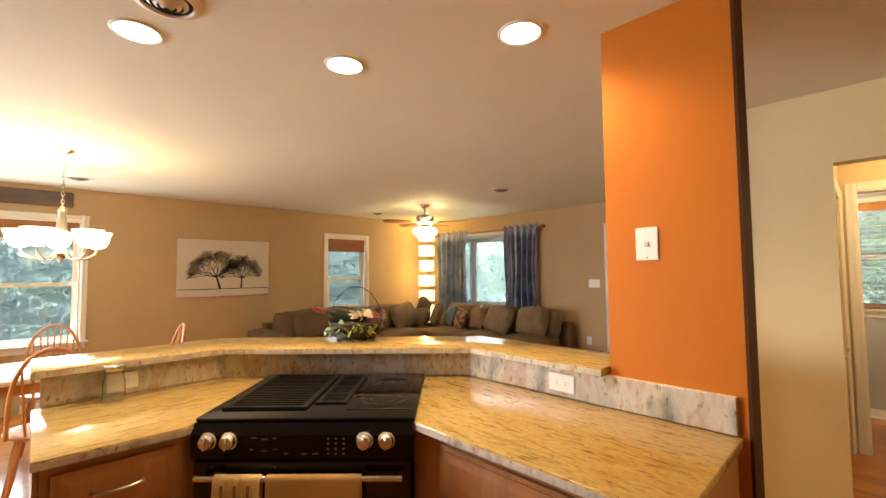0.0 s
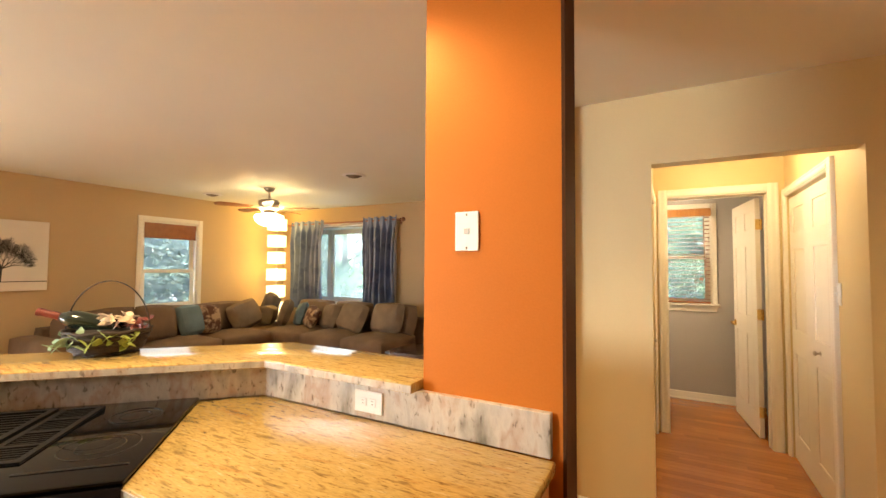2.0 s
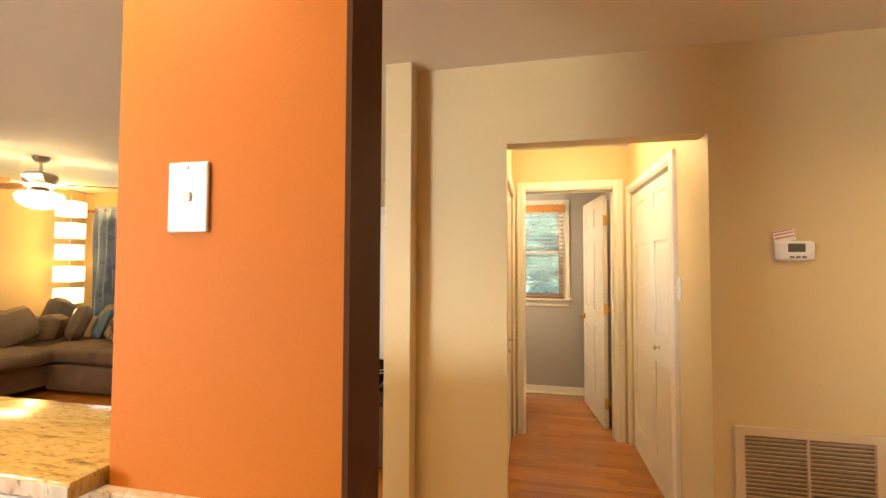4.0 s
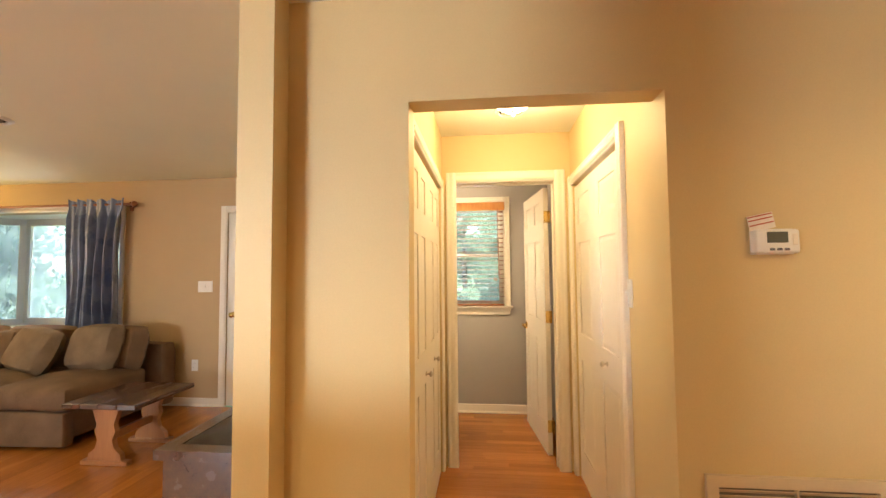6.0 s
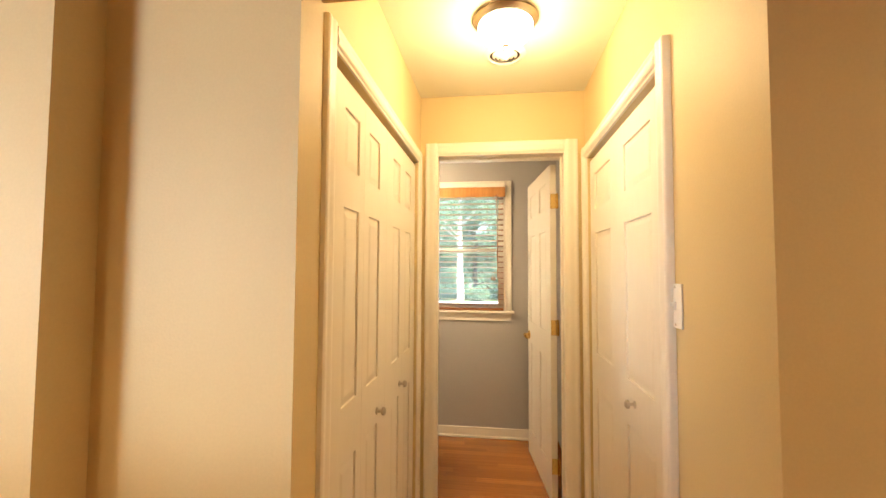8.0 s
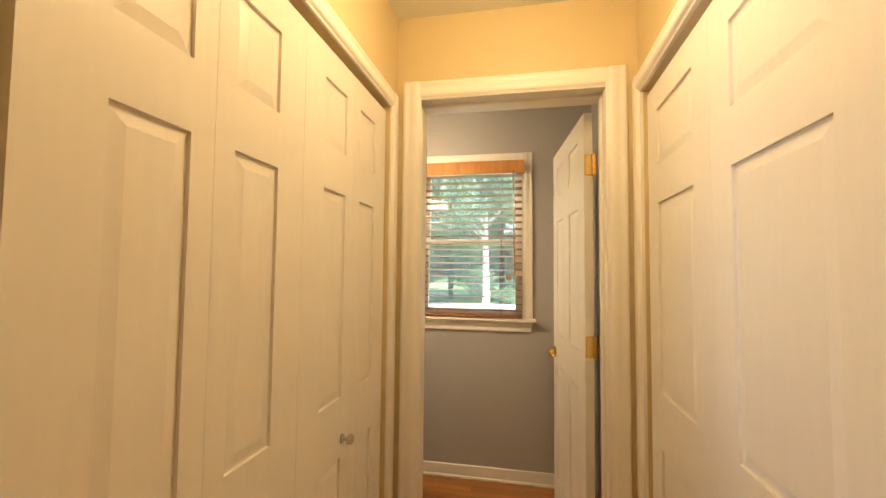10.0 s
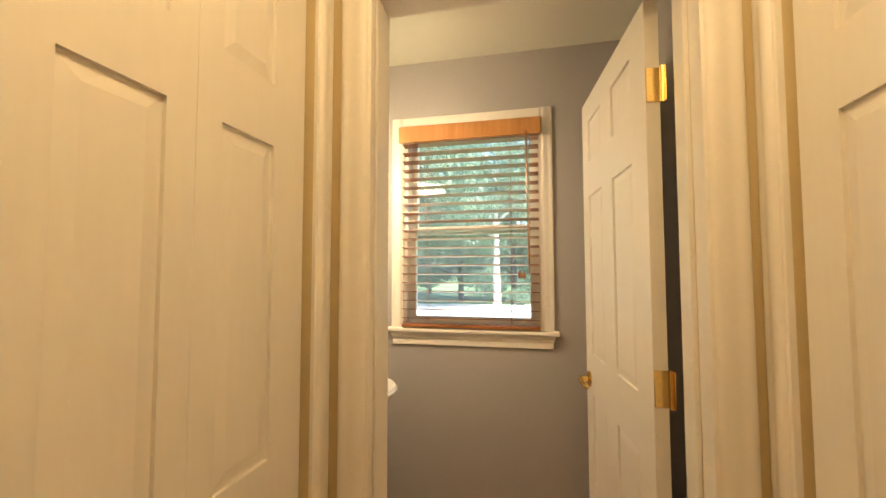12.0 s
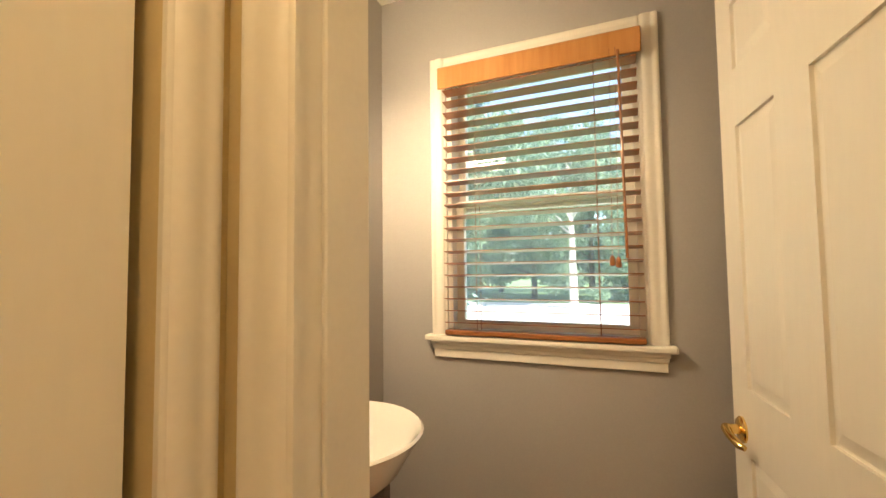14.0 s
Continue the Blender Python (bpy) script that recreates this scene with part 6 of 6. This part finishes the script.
for y, z in ((0.098, 1.308), (0.080, 1.302)):
    part("lift_cord", tube(B(), [(BX - 0.058, y - 0.01, 2.01), (BX - 0.060, y, z + 0.02)], 0.0010, 5), RODWOOD, bl)
    part("tassel", lathe(B(), [(0, 0.022), (0.005, 0.02), (0.009, 0.004), (0.009, -0.010), (0.005, -0.014), (0, -0.014)], 12, (BX - 0.060, y, z)), BLINDWOOD, bl, smooth=True)

# ---------------------------------------------------------------- outdoors
solid("ground", bx(-400, 400, -400, 400, -0.75, -0.55), LAWN, "wide green lawn round the house", "ground", "structure")
solid("driveway", bx(13.0, 27.0, -60, 80, -0.548, -0.50, bev=0.01), CONCRETE, "pale sunlit concrete driveway", "driveway", "structure")
solid("foundation", bx(WX - 0.15, 6.0, SY - 0.12, NY + 0.15, -0.6, -0.13), CONCRETE, "concrete foundation of the house", "foundation", "structure")


def leaf_mesh(name, pts, nrm_jit, size, material, parent, seed, long=1.0):
    """Many small bent leaf sheets at given places, one mesh."""
    r = np.random.RandomState(seed)
    n = len(pts)
    a = r.normal(size=(n, 3))
    a /= np.linalg.norm(a, axis=1)[:, None]
    b = np.cross(a, r.normal(size=(n, 3)))
    b /= np.linalg.norm(b, axis=1)[:, None]
    s = size * r.uniform(0.6, 1.4, (n, 1))
    c = np.cross(a, b) * s * 0.25
    v = np.stack([pts - a * s * long, pts + b * s * 0.5 + c, pts + a * s * long, pts - b * s * 0.5 + c], 1).reshape(-1, 3)
    i = np.arange(n)[:, None] * 4
    f = np.concatenate([i + np.array([0, 1, 2]), i + np.array([0, 2, 3])], 0)
    me = bpy.data.meshes.new(name)
    me.from_pydata(v.tolist(), [], f.tolist())
    me.materials.append(material)
    ob = new(name, me)
    ob.parent = parent
    return ob


def conifer(x, y, h, r, seed, label, n=24000):
    rn = np.random.RandomState(seed)
    z0 = -0.55
    t = thing("conifer", label, "tree", (x, y, z0), group="conifers outside")
    part("trunk", tube(B(), [(0, 0, 0), (0.02, 0, h * 0.5), (0, 0, h)], 0.10, 9, taper=[1, 0.6, 0.1]), BARK, t, local=True)
    pts, limbs = [], B()
    nb = int(16 * h)
    for k in range(nb):
        zz = h * (0.04 + 0.94 * k / nb)
        ln = r * (1 - zz / h) ** 0.75 * rn.uniform(0.75, 1.15) + 0.1
        a = k * 2.4 + rn.uniform(-0.4, 0.4)
        d = np.array([math.cos(a), math.sin(a), 0])
        tip = d * ln + np.array([0, 0, zz - 0.10 * ln + rn.uniform(-0.1, 0.12)])
        if k % 3 == 0:
            tube(limbs, [(0, 0, zz), tuple(tip * 0.5 + np.array([0, 0, zz * 0.5])), tuple(tip)], 0.016, 5, taper=[1, 0.6, 0.2])
        m = max(6, int(n / nb * (ln / r) * 1.6))
        f = rn.uniform(0.15, 1.0, (m, 1)) ** 0.8
        side = rn.normal(size=(m, 3)) * np.array([1, 1, 0.35]) * 0.16 * (0.4 + f * ln)
        pts.append(np.array([0, 0, zz]) * (1 - f) + tip * f + side)
    part("limbs", limbs, BARK, t, local=True)
    leaf_mesh("crown", np.concatenate(pts), 1, 0.040, NEEDLES, t, seed, 1.7)
    return t


def broadleaf(x, y, h, r, seed, label, n=7000, bark=None, size=0.10, low=0.35):
    rn = np.random.RandomState(seed)
    z0 = -0.55
    t = thing("tree", label, "tree", (x, y, z0), group="trees beyond the lawn")
    part("trunk", tube(B(), [(0, 0, 0), (0.06, 0.03, h * 0.35), (0.0, 0.05, h * 0.8)], 0.17, 10, taper=[1.2, 0.8, 0.3]), bark or BARK, t, local=True)
    limbs, cl = B(), []
    for k in range(16):
        a, zz = k * 2.4, h * (low + (1 - low) * rn.uniform(0.0, 0.95))
        ln = r * rn.uniform(0.5, 1.0) * (1.0 - 0.45 * max(0, zz / h - 0.5) * 2)
        tip = np.array([math.cos(a) * ln, math.sin(a) * ln, min(h, zz + 0.2 * ln)])
        tube(limbs, [(0, 0, zz * 0.8), tuple(tip * 0.5 + np.array([0, 0, zz * 0.45])), tuple(tip)], 0.05, 6, taper=[1, 0.6, 0.2])
        for _ in range(3):
            cl.append((tip * rn.uniform(0.7, 1.05) + rn.normal(size=3) * r * 0.14, r * rn.uniform(0.16, 0.34)))
    part("limbs", limbs, bark or BARK, t, local=True)
    pts = []
    for c, s in cl:
        q = rn.normal(size=(n // len(cl), 3))
        q /= np.linalg.norm(q, axis=1)[:, None]
        pts.append(c + q * s * rn.uniform(0.5, 1.1, (len(q), 1)) * np.array([1, 1, 0.7]))
    leaf_mesh("crown", np.concatenate(pts), 1, size, LEAVES, t, seed, 1.1)
    return t


for i, (x, y, h, r) in enumerate(((-1.6, 9.6, 5.0, 1.7), (0.3, 9.9, 5.6, 1.9), (2.3, 9.2, 5.0, 1.7), (4.2, 9.4, 5.4, 1.8), (6.1, 9.3, 5.2, 1.8), (8.2, 9.0, 5.4, 1.8), (11.2, 7.2, 4.4, 1.7), (11.4, 5.0, 3.6, 1.6), (11.2, 4.3, 4.6, 1.6))):
    conifer(x, y, h, r, 40 + i, "dense blue-green conifer close to the house")
for i, (x, y, h, r) in enumerate(((30, 1.5, 9.0, 3.6), (31, 5.0, 10.0, 3.8), (29, 9.0, 9.0, 3.6), (33, 13, 10.0, 4.0), (30, -2.2, 9.0, 3.6), (33, -6, 10.0, 4.0), (37, 3.0, 13, 5), (38, 9.0, 13, 5), (14.5, 4.6, 7.5, 2.8), (38, -4, 13, 5))):
    broadleaf(x, y, h, r, 70 + i, "leafy green tree beyond the driveway", n=22000, low=0.40 if x < 20 else 0.06)
broadleaf(24.0, 1.96, 8.5, 2.6, 99, "slender tree with a pale trunk by the driveway", bark=PALE_BARK, low=0.45)
for i, (x, y) in enumerate(((10, 16), (4, 18), (-3, 17), (-8, 14), (18, 16), (24, 18))):
    broadleaf(x, y, 9.0, 4.0, 120 + i, "tall leafy tree behind the conifers", low=0.08)

# ---------------------------------------------------------------- floor strips, laid last
floor_ob = bpy.data.objects["floor"]
unit = None


def lay(u0, u1, v0, v1, across):
    """One strip; across: it lies along y."""
    global unit
    if unit is None:
        o = part("floor_strip", box(B(), 0, 1, 0.0, 1.0, 0, 0.005), OAK, floor_ob, local=True)
        unit = o.data
    else:
        o = new("floor_strip", unit)
        o.parent = floor_ob
    o.scale = (u1 - u0 - 0.0012, v1 - v0 - 0.0012, 1)
    if across:
        o.rotation_euler = (0, 0, math.pi / 2)
        o.location = (v1 - 0.0006, u0 + 0.0006, -0.005)
    else:
        o.location = (u0 + 0.0006, v0 + 0.0006, -0.005)


for s in strips(-0.43, 0.62, 3.135, 5.86, 1):
    lay(*s, True)
for s in strips(3.24, 5.84, 2.2, 3.55, 2, 0.083)[:200]:
    lay(*s, False)
